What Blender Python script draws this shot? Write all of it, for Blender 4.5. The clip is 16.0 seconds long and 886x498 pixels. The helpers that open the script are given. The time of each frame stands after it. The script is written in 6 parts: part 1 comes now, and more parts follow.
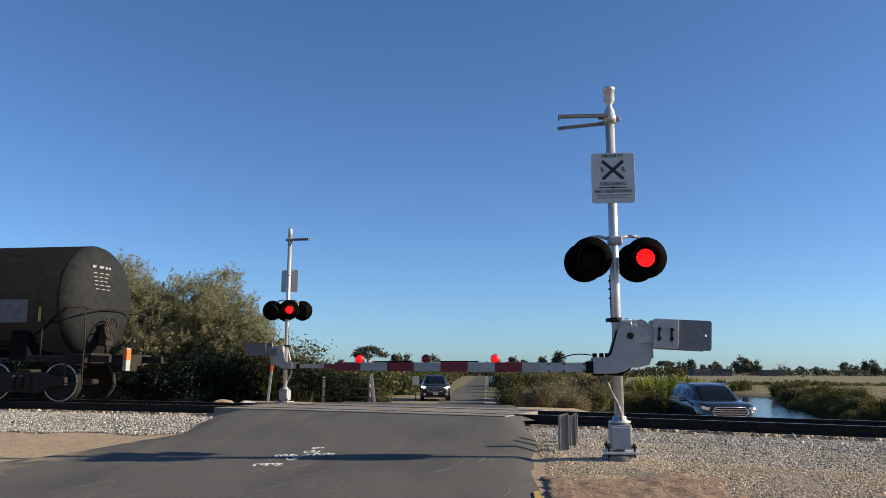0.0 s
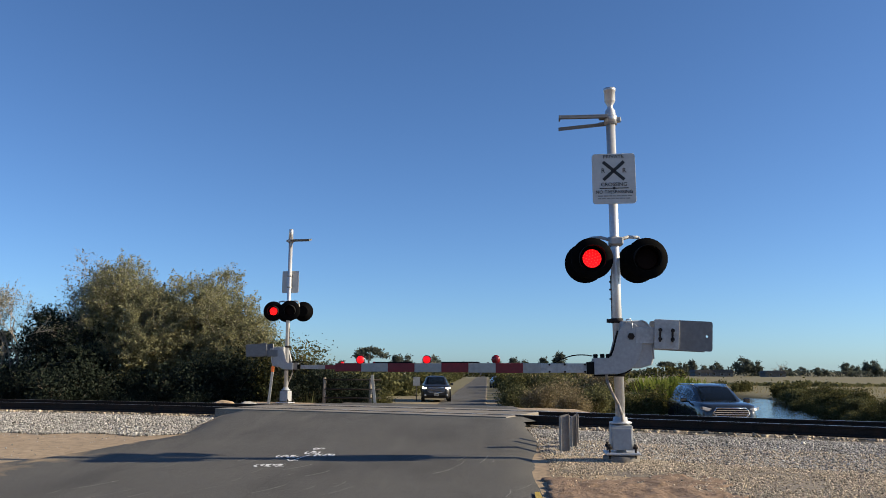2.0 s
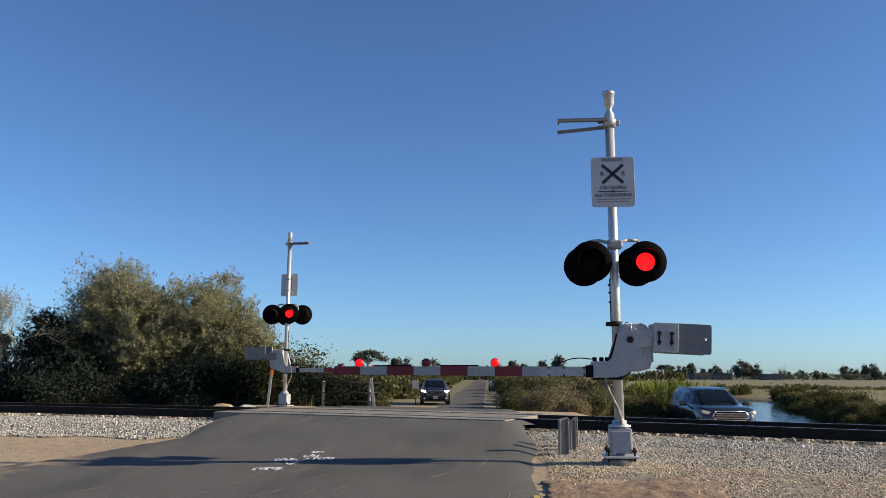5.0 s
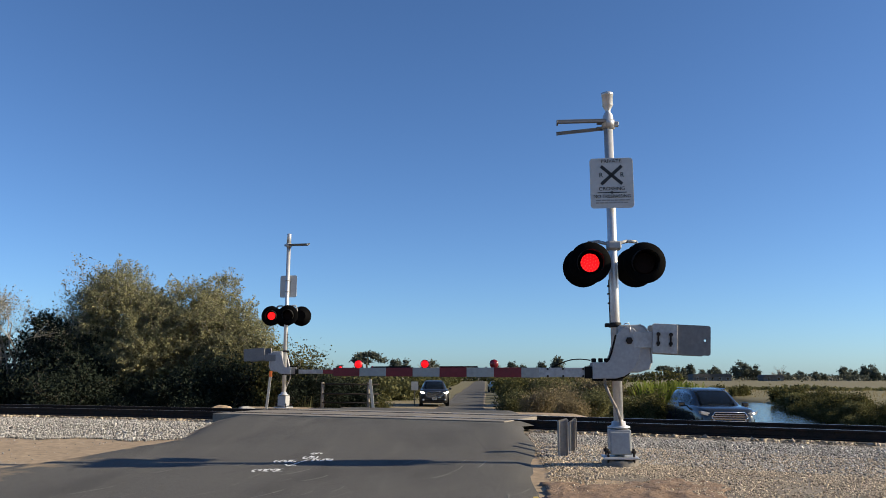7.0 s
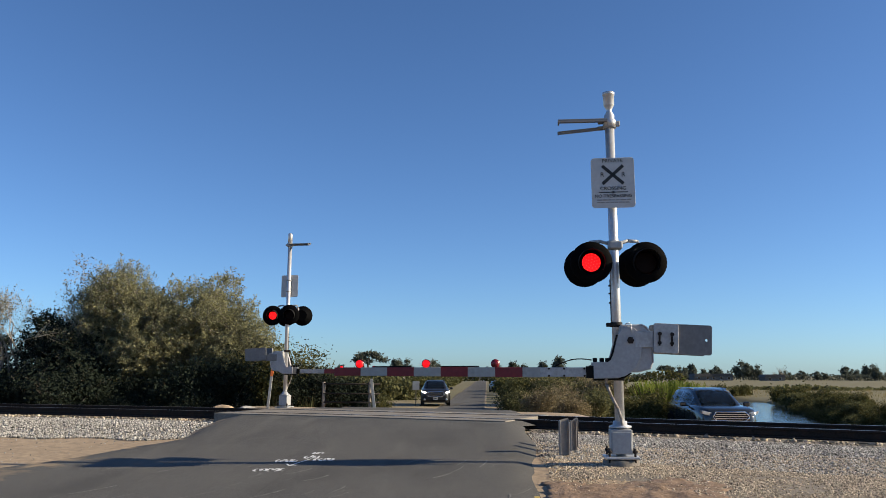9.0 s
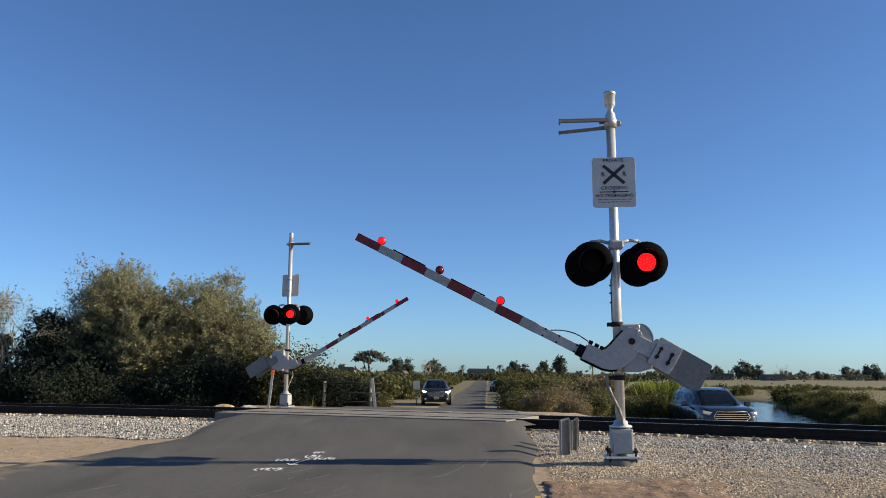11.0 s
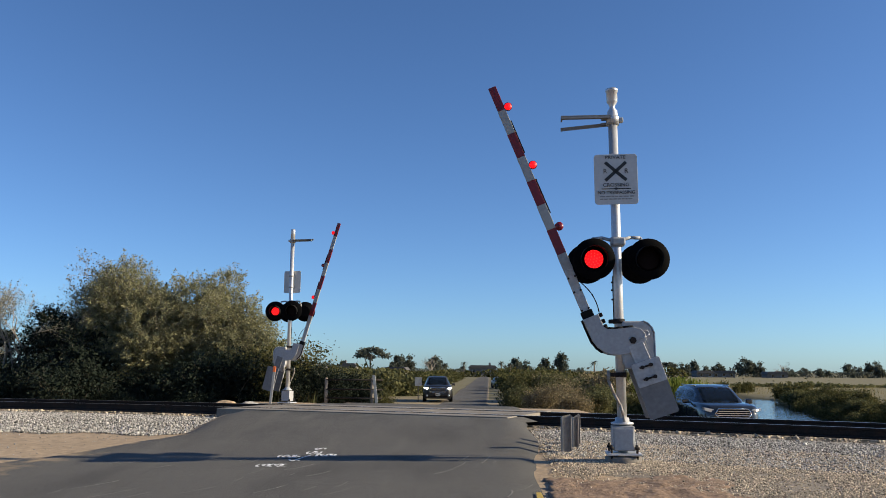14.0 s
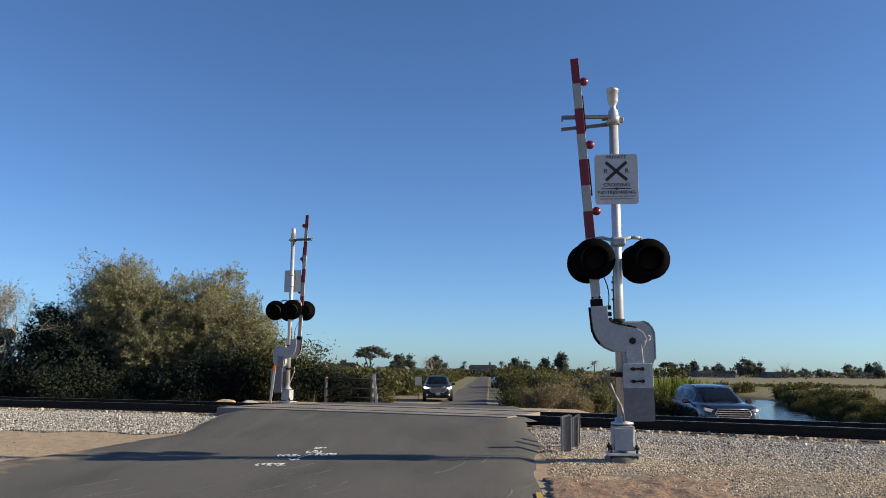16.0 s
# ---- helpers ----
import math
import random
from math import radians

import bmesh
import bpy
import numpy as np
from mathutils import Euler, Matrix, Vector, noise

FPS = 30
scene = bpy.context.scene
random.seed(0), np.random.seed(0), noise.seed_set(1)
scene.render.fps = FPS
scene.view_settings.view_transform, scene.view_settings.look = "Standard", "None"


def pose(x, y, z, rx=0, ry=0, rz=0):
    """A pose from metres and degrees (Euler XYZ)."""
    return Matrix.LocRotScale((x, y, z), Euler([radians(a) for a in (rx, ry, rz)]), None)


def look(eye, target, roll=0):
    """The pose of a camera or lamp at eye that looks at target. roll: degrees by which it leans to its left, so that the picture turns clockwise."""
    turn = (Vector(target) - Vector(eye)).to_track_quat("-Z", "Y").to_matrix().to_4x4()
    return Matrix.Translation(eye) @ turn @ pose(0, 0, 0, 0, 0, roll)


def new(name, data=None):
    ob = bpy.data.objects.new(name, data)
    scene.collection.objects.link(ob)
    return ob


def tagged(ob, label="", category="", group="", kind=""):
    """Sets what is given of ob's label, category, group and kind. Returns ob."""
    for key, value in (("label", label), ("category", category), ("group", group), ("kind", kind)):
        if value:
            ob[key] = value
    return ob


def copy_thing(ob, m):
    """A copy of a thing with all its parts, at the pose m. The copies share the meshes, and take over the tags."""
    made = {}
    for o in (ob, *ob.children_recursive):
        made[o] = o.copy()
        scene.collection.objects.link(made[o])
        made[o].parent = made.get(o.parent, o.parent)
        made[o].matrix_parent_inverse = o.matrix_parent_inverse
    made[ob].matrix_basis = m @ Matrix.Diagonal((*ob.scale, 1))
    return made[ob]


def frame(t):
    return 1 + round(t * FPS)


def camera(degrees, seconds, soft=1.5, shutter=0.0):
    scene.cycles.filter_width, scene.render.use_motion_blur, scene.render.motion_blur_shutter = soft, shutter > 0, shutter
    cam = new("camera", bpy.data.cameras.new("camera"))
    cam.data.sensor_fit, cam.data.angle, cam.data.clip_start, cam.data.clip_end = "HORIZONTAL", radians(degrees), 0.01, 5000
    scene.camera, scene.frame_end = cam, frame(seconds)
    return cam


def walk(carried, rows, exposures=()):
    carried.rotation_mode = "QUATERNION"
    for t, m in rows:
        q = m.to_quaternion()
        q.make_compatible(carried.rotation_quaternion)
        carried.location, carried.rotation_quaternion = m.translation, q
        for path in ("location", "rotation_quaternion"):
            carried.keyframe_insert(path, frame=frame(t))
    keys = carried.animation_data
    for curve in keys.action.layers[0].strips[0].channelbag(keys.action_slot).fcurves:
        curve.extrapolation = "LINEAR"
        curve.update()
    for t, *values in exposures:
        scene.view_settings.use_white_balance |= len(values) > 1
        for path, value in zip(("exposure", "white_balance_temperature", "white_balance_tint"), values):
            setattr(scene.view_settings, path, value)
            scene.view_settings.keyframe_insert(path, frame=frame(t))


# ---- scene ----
cam = camera(58, 16.0, soft=0.9)
# seconds, tilt, turn, lean in degrees: a phone held nearly still
VIEW = (
    (0.0, 98.485, -0.005, 0.355),
    (0.5, 98.485, 0.001, 0.355),
    (1.0, 98.486, 0.012, 0.357),
    (1.5, 98.502, 0.034, 0.362),
    (2.0, 98.541, 0.054, 0.346),
    (2.5, 98.589, 0.056, 0.308),
    (3.0, 98.640, 0.052, 0.303),
    (3.5, 98.687, 0.044, 0.350),
    (4.0, 98.714, 0.033, 0.391),
    (6.5, 98.840, -0.092, 0.271),
    (7.0, 98.856, -0.085, 0.282),
    (7.5, 98.864, -0.065, 0.314),
    (8.0, 98.855, -0.037, 0.334),
    (8.5, 98.841, -0.010, 0.320),
    (9.0, 98.834, 0.002, 0.289),
    (11.5, 98.787, 0.083, 0.371),
    (12.0, 98.771, 0.108, 0.375),
    (12.5, 98.726, 0.129, 0.386),
    (13.0, 98.666, 0.149, 0.394),
    (13.5, 98.607, 0.175, 0.407),
    (14.0, 98.561, 0.190, 0.456),
    (14.5, 98.539, 0.197, 0.507),
    (15.0, 98.535, 0.203, 0.539),
    (15.5, 98.531, 0.211, 0.573),
    (16.0, 98.525, 0.215, 0.595),
)
walk(cam, [(t, pose(0, 0, 1.1, rx, 0, rz) @ pose(0, 0, 0, 0, 0, lean)) for t, rx, rz, lean in VIEW], exposures=((0.0, 0.7), (16.0, 0.7)))

# ---- light: clear late-afternoon sky, low sun from the east side of the road ----
SUN_EL, SUN_AZ = 23.0, -5.0
world = bpy.data.worlds.new("sky")
scene.world = world
world.use_nodes = True
wn = world.node_tree
sky = wn.nodes.new("ShaderNodeTexSky")
sky.sky_type = "NISHITA"
sky.sun_disc = False
sky.sun_elevation, sky.sun_rotation = radians(SUN_EL), radians(90 - SUN_AZ)
sky.altitude, sky.air_density, sky.dust_density, sky.ozone_density = 0, 0.75, 0.45, 1.6
clear = wn.nodes.new("ShaderNodeMix")
clear.data_type, clear.blend_type = "RGBA", "MULTIPLY"
clear.inputs[0].default_value = 1.0
clear.inputs[7].default_value = (0.70, 0.98, 1.31, 1)
wn.links.new(sky.outputs[0], clear.inputs[6])
wn.links.new(clear.outputs[2], wn.nodes["Background"].inputs[0])
wn.nodes["Background"].inputs[1].default_value = 0.071
sun = bpy.data.lights.new("sun", "SUN")
sun.energy, sun.angle, sun.color = 5.0, radians(0.6), (1.0, 0.86, 0.62)
to_sun = Vector((math.cos(radians(SUN_EL)) * math.cos(radians(SUN_AZ)), math.cos(radians(SUN_EL)) * math.sin(radians(SUN_AZ)), math.sin(radians(SUN_EL))))
sun_ob = new("sun", sun)
sun_ob.matrix_world = look(to_sun * 60, (0, 0, 0))


# ---- materials ----
def mat(name, col, rough=0.6, metal=0.0, grain=(40, 0.12), stain=(3, 0.15), bump=(60, 0.0), tint=None, spec=0.5, island=0.0):
    """Base colour broken up at two scales, with fine relief."""
    m = bpy.data.materials.new(name)
    m.use_nodes = True
    n, l = m.node_tree.nodes, m.node_tree.links
    b = n["Principled BSDF"]
    b.inputs["Metallic"].default_value, b.inputs["Specular IOR Level"].default_value = metal, spec
    co = n.new("ShaderNodeTexCoord")

    def tex(scale, detail):
        t = n.new("ShaderNodeTexNoise")
        t.inputs["Scale"].default_value, t.inputs["Detail"].default_value = scale, detail
        l.new(co.outputs["Object"], t.inputs["Vector"])
        return t

    def mixer(a, bb, f):
        x = n.new("ShaderNodeMix")
        x.data_type = "RGBA"
        l.new(f, x.inputs[0])
        for s, v in ((x.inputs[6], a), (x.inputs[7], bb)):
            if isinstance(v, tuple):
                s.default_value = (*v, 1)
            else:
                l.new(v, s)
        return x.outputs[2]

    def ramp(src, lo, hi):
        r = n.new("ShaderNodeMapRange")
        r.inputs[1].default_value, r.inputs[2].default_value = lo, hi
        l.new(src, r.inputs[0])
        return r.outputs[0]

    dark = tuple(c * (1 - grain[1] * 1.6) for c in col)
    light = tuple(min(1, c * (1 + grain[1] * 1.6)) for c in col)
    c = mixer(dark, light, ramp(tex(grain[0], 4).outputs[0], 0.3, 0.7))
    tcol = tint or tuple(v * 0.55 for v in col)
    f = n.new("ShaderNodeMath")
    f.operation = "MULTIPLY"
    f.inputs[1].default_value = min(1, stain[1] * 2)
    l.new(ramp(tex(stain[0], 5).outputs[0], 0.45, 0.72), f.inputs[0])
    c = mixer(c, tcol, f.outputs[0])
    if island:
        g = n.new("ShaderNodeNewGeometry")
        h = n.new("ShaderNodeHueSaturation")
        r = n.new("ShaderNodeMapRange")
        r.inputs[3].default_value, r.inputs[4].default_value = 1 - island, 1 + island
        l.new(g.outputs["Random Per Island"], r.inputs[0])
        l.new(r.outputs[0], h.inputs["Value"])
        l.new(c, h.inputs["Color"])
        c = h.outputs[0]
    l.new(c, b.inputs["Base Color"])
    rr = n.new("ShaderNodeMapRange")
    rr.inputs[3].default_value, rr.inputs[4].default_value = max(0.02, rough - 0.1), min(1, rough + 0.1)
    l.new(tex(grain[0] * 0.4, 3).outputs[0], rr.inputs[0])
    l.new(rr.outputs[0], b.inputs["Roughness"])
    if bump[1]:
        bp = n.new("ShaderNodeBump")
        bp.inputs["Strength"].default_value, bp.inputs["Distance"].default_value = bump[1], 0.5 / bump[0]
        l.new(tex(bump[0], 5).outputs[0], bp.inputs["Height"])
        l.new(bp.outputs[0], b.inputs["Normal"])
    return m


def leafy(name, col, col2, trans=0.35):
    """Leaves: each its own shade between two colours, letting some light through."""
    m = bpy.data.materials.new(name)
    m.use_nodes = True
    n, l = m.node_tree.nodes, m.node_tree.links
    g = n.new("ShaderNodeNewGeometry")
    x = n.new("ShaderNodeMix")
    x.data_type = "RGBA"
    x.inputs[6].default_value, x.inputs[7].default_value = (*col, 1), (*col2, 1)
    l.new(g.outputs["Random Per Island"], x.inputs[0])
    b = n["Principled BSDF"]
    b.inputs["Roughness"].default_value, b.inputs["Specular IOR Level"].default_value = 0.75, 0.03
    l.new(x.outputs[2], b.inputs["Base Color"])
    t = n.new("ShaderNodeBsdfTranslucent")
    l.new(x.outputs[2], t.inputs[0])
    mx = n.new("ShaderNodeMixShader")
    mx.inputs[0].default_value = trans
    l.new(b.outputs[0], mx.inputs[1])
    l.new(t.outputs[0], mx.inputs[2])
    l.new(mx.outputs[0], n["Material Output"].inputs[0])
    return m


def glow(name, col, power):
    m = bpy.data.materials.new(name)
    m.use_nodes = True
    b = m.node_tree.nodes["Principled BSDF"]
    b.inputs["Base Color"].default_value = (*col, 1)
    b.inputs["Emission Color"].default_value = (*col, 1)
    b.inputs["Emission Strength"].default_value = power
    return m


def glossy(name, col, rough=0.05, metal=0.0, coat=0.0):
    m = bpy.data.materials.new(name)
    m.use_nodes = True
    b = m.node_tree.nodes["Principled BSDF"]
    b.inputs["Base Color"].default_value = (*col, 1)
    b.inputs["Roughness"].default_value, b.inputs["Metallic"].default_value, b.inputs["Coat Weight"].default_value = rough, metal, coat
    return m


M_SOIL = mat("dry_soil", (0.34, 0.25, 0.16), 0.95, grain=(9, 0.16), stain=(0.5, 0.25), bump=(30, 0.5), tint=(0.24, 0.175, 0.11))
# beyond the railway the sand gives way to dry grass
_n, _l = M_SOIL.node_tree.nodes, M_SOIL.node_tree.links
_b = _n["Principled BSDF"]
_co, _sep, _nz, _ad, _mr, _mx = (_n.new(k) for k in ("ShaderNodeTexCoord", "ShaderNodeSeparateXYZ", "ShaderNodeTexNoise", "ShaderNodeMath", "ShaderNodeMapRange", "ShaderNodeMix"))
_nz.inputs["Scale"].default_value, _nz.inputs["Detail"].default_value = 0.12, 6
_l.new(_co.outputs["Object"], _nz.inputs["Vector"])
_l.new(_co.outputs["Object"], _sep.inputs[0])
_ad.operation = "MULTIPLY_ADD"
_ad.inputs[1].default_value = 30.0
_l.new(_nz.outputs[0], _ad.inputs[0])
_l.new(_sep.outputs[1], _ad.inputs[2])
_mr.inputs[1].default_value, _mr.inputs[2].default_value = 66, 84
_l.new(_ad.outputs[0], _mr.inputs[0])
_mx.data_type = "RGBA"
_l.new(_mr.outputs[0], _mx.inputs[0])
_l.new(_b.inputs["Base Color"].links[0].from_socket, _mx.inputs[6])
_gr, _g2 = _n.new("ShaderNodeTexNoise"), _n.new("ShaderNodeMix")
_gr.inputs["Scale"].default_value, _gr.inputs["Detail"].default_value = 0.35, 8
_l.new(_co.outputs["Object"], _gr.inputs["Vector"])
_g2.data_type = "RGBA"
_g2.inputs[6].default_value, _g2.inputs[7].default_value = (0.07, 0.066, 0.024, 1), (0.19, 0.155, 0.072, 1)
_l.new(_gr.outputs[0], _g2.inputs[0])
_l.new(_g2.outputs[2], _mx.inputs[7])
_l.new(_mx.outputs[2], _b.inputs["Base Color"])
M_GRAVEL = mat("gravel_bed", (0.22, 0.183, 0.14), 0.95, grain=(60, 0.35), stain=(1.3, 0.25), bump=(85, 0.6), tint=(0.20, 0.16, 0.12))
M_RUST = mat("galvanised_post", (0.27, 0.245, 0.225), 0.6, 0.2, grain=(25, 0.1), stain=(6, 0.2), tint=(0.17, 0.125, 0.10))


def asphalt(name):
    """Worn asphalt: speckled aggregate, tyre-polished lanes, tar patches, hairline cracks and drifted sand."""
    m = mat(name, (0.106, 0.102, 0.097), 0.95, spec=0.08, grain=(110, 0.40), stain=(0.55, 0.25), bump=(120, 0.8), tint=(0.118, 0.112, 0.104))
    n, l = m.node_tree.nodes, m.node_tree.links
    b = n["Principled BSDF"]
    co = n.new("ShaderNodeTexCoord")

    def layer(colour, kind, scale, lo, hi, amount, stretch=(1, 1, 1)):
        mp, t, r, k, x = (n.new(v) for v in ("ShaderNodeMapping", kind, "ShaderNodeMapRange", "ShaderNodeMath", "ShaderNodeMix"))
        mp.inputs["Scale"].default_value = stretch
        l.new(co.outputs["Object"], mp.inputs[0])
        l.new(mp.outputs[0], t.inputs["Vector"])
        t.inputs["Scale"].default_value = scale
        if kind == "ShaderNodeTexVoronoi":
            t.feature = "DISTANCE_TO_EDGE"
        else:
            t.inputs["Detail"].default_value = 6
        r.inputs[1].default_value, r.inputs[2].default_value = lo, hi
        l.new(t.outputs[0], r.inputs[0])
        k.operation = "MULTIPLY"
        k.inputs[1].default_value = amount
        l.new(r.outputs[0], k.inputs[0])
        x.data_type = "RGBA"
        l.new(k.outputs[0], x.inputs[0])
        l.new(b.inputs["Base Color"].links[0].from_socket, x.inputs[6])
        x.inputs[7].default_value = (*colour, 1)
        l.new(x.outputs[2], b.inputs["Base Color"])
        return k, x

    layer((0.045, 0.044, 0.044), "ShaderNodeTexNoise", 1.1, 0.48, 0.66, 0.4, (1.0, 0.35, 1))
    layer((0.15, 0.142, 0.13), "ShaderNodeTexNoise", 2.6, 0.55, 0.75, 0.55, (1.0, 0.12, 1))
    layer((0.20, 0.19, 0.175), "ShaderNodeTexNoise", 55, 0.62, 0.72, 0.7)
    layer((0.03, 0.029, 0.028), "ShaderNodeTexVoronoi", 0.6, 0.007, 0.0, 0.22)
    # sand lying along the edges
    k, x = layer((0.33, 0.25, 0.165), "ShaderNodeTexNoise", 3.5, 0.25, 0.75, 1.0)
    at_, add, mr = n.new("ShaderNodeAttribute"), n.new("ShaderNodeMath"), n.new("ShaderNodeMapRange")
    at_.attribute_name = "sand"
    add.operation = "ADD"
    l.new(at_.outputs["Fac"], add.inputs[0])
    l.new(k.outputs[0], add.inputs[1])
    mr.inputs[1].default_value, mr.inputs[2].default_value = 1.0, 1.55
    l.new(add.outputs[0], mr.inputs[0])
    l.new(mr.outputs[0], x.inputs[0])
    return m


M_ASPHALT = asphalt("asphalt")
M_STONE = mat("ballast_stone", (0.42, 0.345, 0.255), 0.92, grain=(30, 0.15), stain=(4, 0.1), bump=(40, 0.3), island=0.65)
M_RAIL = mat("rail_steel", (0.022, 0.018, 0.016), 0.75, 0.0, spec=0.15, grain=(50, 0.25), stain=(6, 0.3), bump=(80, 0.2), tint=(0.045, 0.026, 0.018))
M_RAILTOP = mat("rail_head", (0.5, 0.48, 0.46), 0.3, 0.9, grain=(50, 0.1))
M_TIE = mat("creosoted_tie", (0.028, 0.023, 0.02), 0.9, grain=(25, 0.3), stain=(5, 0.3), bump=(30, 0.5))
M_PANEL = mat("crossing_panel", (0.23, 0.205, 0.175), 0.95, spec=0.2, grain=(40, 0.2), stain=(2, 0.3), bump=(50, 0.3))
M_GALV = mat("aluminium_paint", (0.55, 0.55, 0.56), 0.42, 0.55, grain=(30, 0.06), stain=(5, 0.12), bump=(80, 0.05), tint=(0.42, 0.40, 0.38))
M_GREY = mat("grey_painted_steel", (0.35, 0.35, 0.355), 0.55, 0.1, grain=(30, 0.06), stain=(6, 0.16), bump=(70, 0.08), tint=(0.28, 0.265, 0.25))
M_PLATE = mat("worn_pale_steel", (0.40, 0.40, 0.40), 0.6, 0.1, grain=(22, 0.12), stain=(9, 0.25), bump=(50, 0.1), tint=(0.30, 0.29, 0.28))
M_DARKPLATE = mat("dark_grey_steel", (0.17, 0.168, 0.17), 0.6, 0.1, grain=(22, 0.08), stain=(9, 0.15))
M_BLACK = mat("black_lamp_paint", (0.003, 0.003, 0.0035), 0.8, grain=(30, 0.2), spec=0.05)
M_BLACKM = mat("matt_black", (0.006, 0.006, 0.006), 0.85, grain=(30, 0.2), spec=0.2)
M_SIGN = mat("sign_white", (0.47, 0.47, 0.465), 0.5, grain=(20, 0.04), stain=(4, 0.08))
M_INK = mat("sign_black", (0.02, 0.02, 0.022), 0.6)
M_INKGREY = mat("sign_faded", (0.22, 0.22, 0.22), 0.6)
M_RED = mat("red_sheeting", (0.165, 0.007, 0.014), 0.45, grain=(25, 0.12), stain=(6, 0.15))
M_WHITE = mat("white_sheeting", (0.30, 0.30, 0.29), 0.5, grain=(25, 0.06), stain=(5, 0.2), tint=(0.45, 0.43, 0.38))
M_REDLENS = mat("dark_red_lens", (0.16, 0.008, 0.016), 0.25, grain=(60, 0.2))
M_UNLIT = mat("unlit_lens", (0.006, 0.002, 0.002), 0.6, spec=0.1)
M_GLOWRED = glow("lit_red", (1.0, 0.004, 0.008), 0.6)
M_GLOWDOT = glow("lit_red_dot", (1.0, 0.03, 0.02), 1.2)
M_CONCRETE = mat("concrete", (0.17, 0.15, 0.13), 0.9, grain=(20, 0.12), stain=(4, 0.2), bump=(40, 0.3))
M_RUBBER = mat("tyre_rubber", (0.018, 0.018, 0.018), 0.8)
M_GLASS = glossy("tinted_glass", (0.012, 0.016, 0.018), 0.03, 0.0, 0.6)
M_CHROME = glossy("chrome", (0.75, 0.76, 0.78), 0.12, 1.0)
M_BLUECAR = glossy("blue_grey_car_paint", (0.026, 0.031, 0.036), 0.22, 0.3, 0.7)
M_BLACKCAR = glossy("black_car_paint", (0.010, 0.009, 0.009), 0.4, 0.1, 0.25)
M_HEADLIGHT = glow("headlight_on", (1.0, 0.90, 0.74), 6.0)
M_LAMPGLASS = glossy("lamp_glass", (0.55, 0.58, 0.60), 0.08, 0.3, 1.0)
M_TANK = mat("black_tank_paint", (0.005, 0.0056, 0.0072), 0.75, spec=0.05, grain=(6, 0.2), stain=(0.8, 0.25), bump=(20, 0.05), tint=(0.008, 0.0085, 0.010))
M_TANKEND = mat("dusty_tank_paint", (0.015, 0.0162, 0.018), 0.8, grain=(6, 0.2), stain=(0.8, 0.25), tint=(0.024, 0.0245, 0.026), spec=0.2)
M_IRON = mat("rusty_iron", (0.030, 0.026, 0.0245), 0.85, 0.2, grain=(20, 0.3), stain=(4, 0.3), tint=(0.052, 0.035, 0.027), spec=0.2)
M_TANKPANEL = mat("tank_side_panel", (0.11, 0.11, 0.112), 0.6, grain=(12, 0.15), stain=(2, 0.2))
M_WHEEL = mat("worn_wheel_steel", (0.42, 0.40, 0.38), 0.35, 0.9, grain=(20, 0.1))
M_ORANGE = mat("orange_paint", (0.72, 0.16, 0.03), 0.5, grain=(20, 0.1))
M_YELLOW = mat("faded_yellow", (0.42, 0.29, 0.05), 0.7)
M_PAINT = mat("road_chalk", (0.72, 0.73, 0.72), 0.9, grain=(25, 0.3), stain=(9, 0.4), tint=(0.12, 0.12, 0.12))
M_SCUFF = mat("tyre_scuff", (0.21, 0.20, 0.185), 0.95, grain=(40, 0.3), stain=(9, 0.3), tint=(0.07, 0.068, 0.065))
M_BARK = mat("bark", (0.15, 0.125, 0.10), 0.9, grain=(14, 0.3), stain=(3, 0.2), bump=(25, 0.6))
M_PALEBARK = mat("pale_bark", (0.30, 0.265, 0.23), 0.9, grain=(14, 0.25), stain=(3, 0.2), bump=(25, 0.5))
M_WATER = glossy("slough_water", (0.02, 0.03, 0.035), 0.08)
_n, _l = M_WATER.node_tree.nodes, M_WATER.node_tree.links
_wn, _wb, _wc = _n.new("ShaderNodeTexNoise"), _n.new("ShaderNodeBump"), _n.new("ShaderNodeTexCoord")
_wn.inputs["Scale"].default_value, _wn.inputs["Detail"].default_value = 2.2, 4
_wb.inputs["Strength"].default_value, _wb.inputs["Distance"].default_value = 0.3, 0.12
_l.new(_wc.outputs["Object"], _wn.inputs["Vector"])
_l.new(_wn.outputs[0], _wb.inputs["Height"])
_l.new(_wb.outputs[0], _n["Principled BSDF"].inputs["Normal"])
M_ROOF = mat("far_roof", (0.085, 0.08, 0.078), 0.9, grain=(2, 0.15))
M_WALL = mat("far_wall", (0.14, 0.135, 0.13), 0.9, grain=(2, 0.1))
M_WOOD = mat("grey_wood", (0.20, 0.165, 0.13), 0.9, grain=(20, 0.25), bump=(30, 0.4))
M_DRYGRASS = leafy("dry_grass", (0.20, 0.165, 0.075), (0.36, 0.28, 0.135), 0.3)
M_TANLEAF = leafy("dry_brush", (0.13, 0.11, 0.065), (0.31, 0.25, 0.15), 0.3)
M_OLIVE = leafy("olive_leaves", (0.07, 0.076, 0.036), (0.16, 0.152, 0.072), 0.35)
M_GREEN = leafy("green_leaves", (0.045, 0.052, 0.020), (0.14, 0.125, 0.050), 0.3)
M_BRIGHT = leafy("bright_leaves", (0.10, 0.14, 0.025), (0.20, 0.22, 0.05), 0.4)
# dark evergreen colour taken lower still to carry the thicket's deep shade
M_DARKSHADELEAF = leafy("dark_shade_leaves", (0.013, 0.019, 0.015), (0.031, 0.039, 0.028), 0.15)
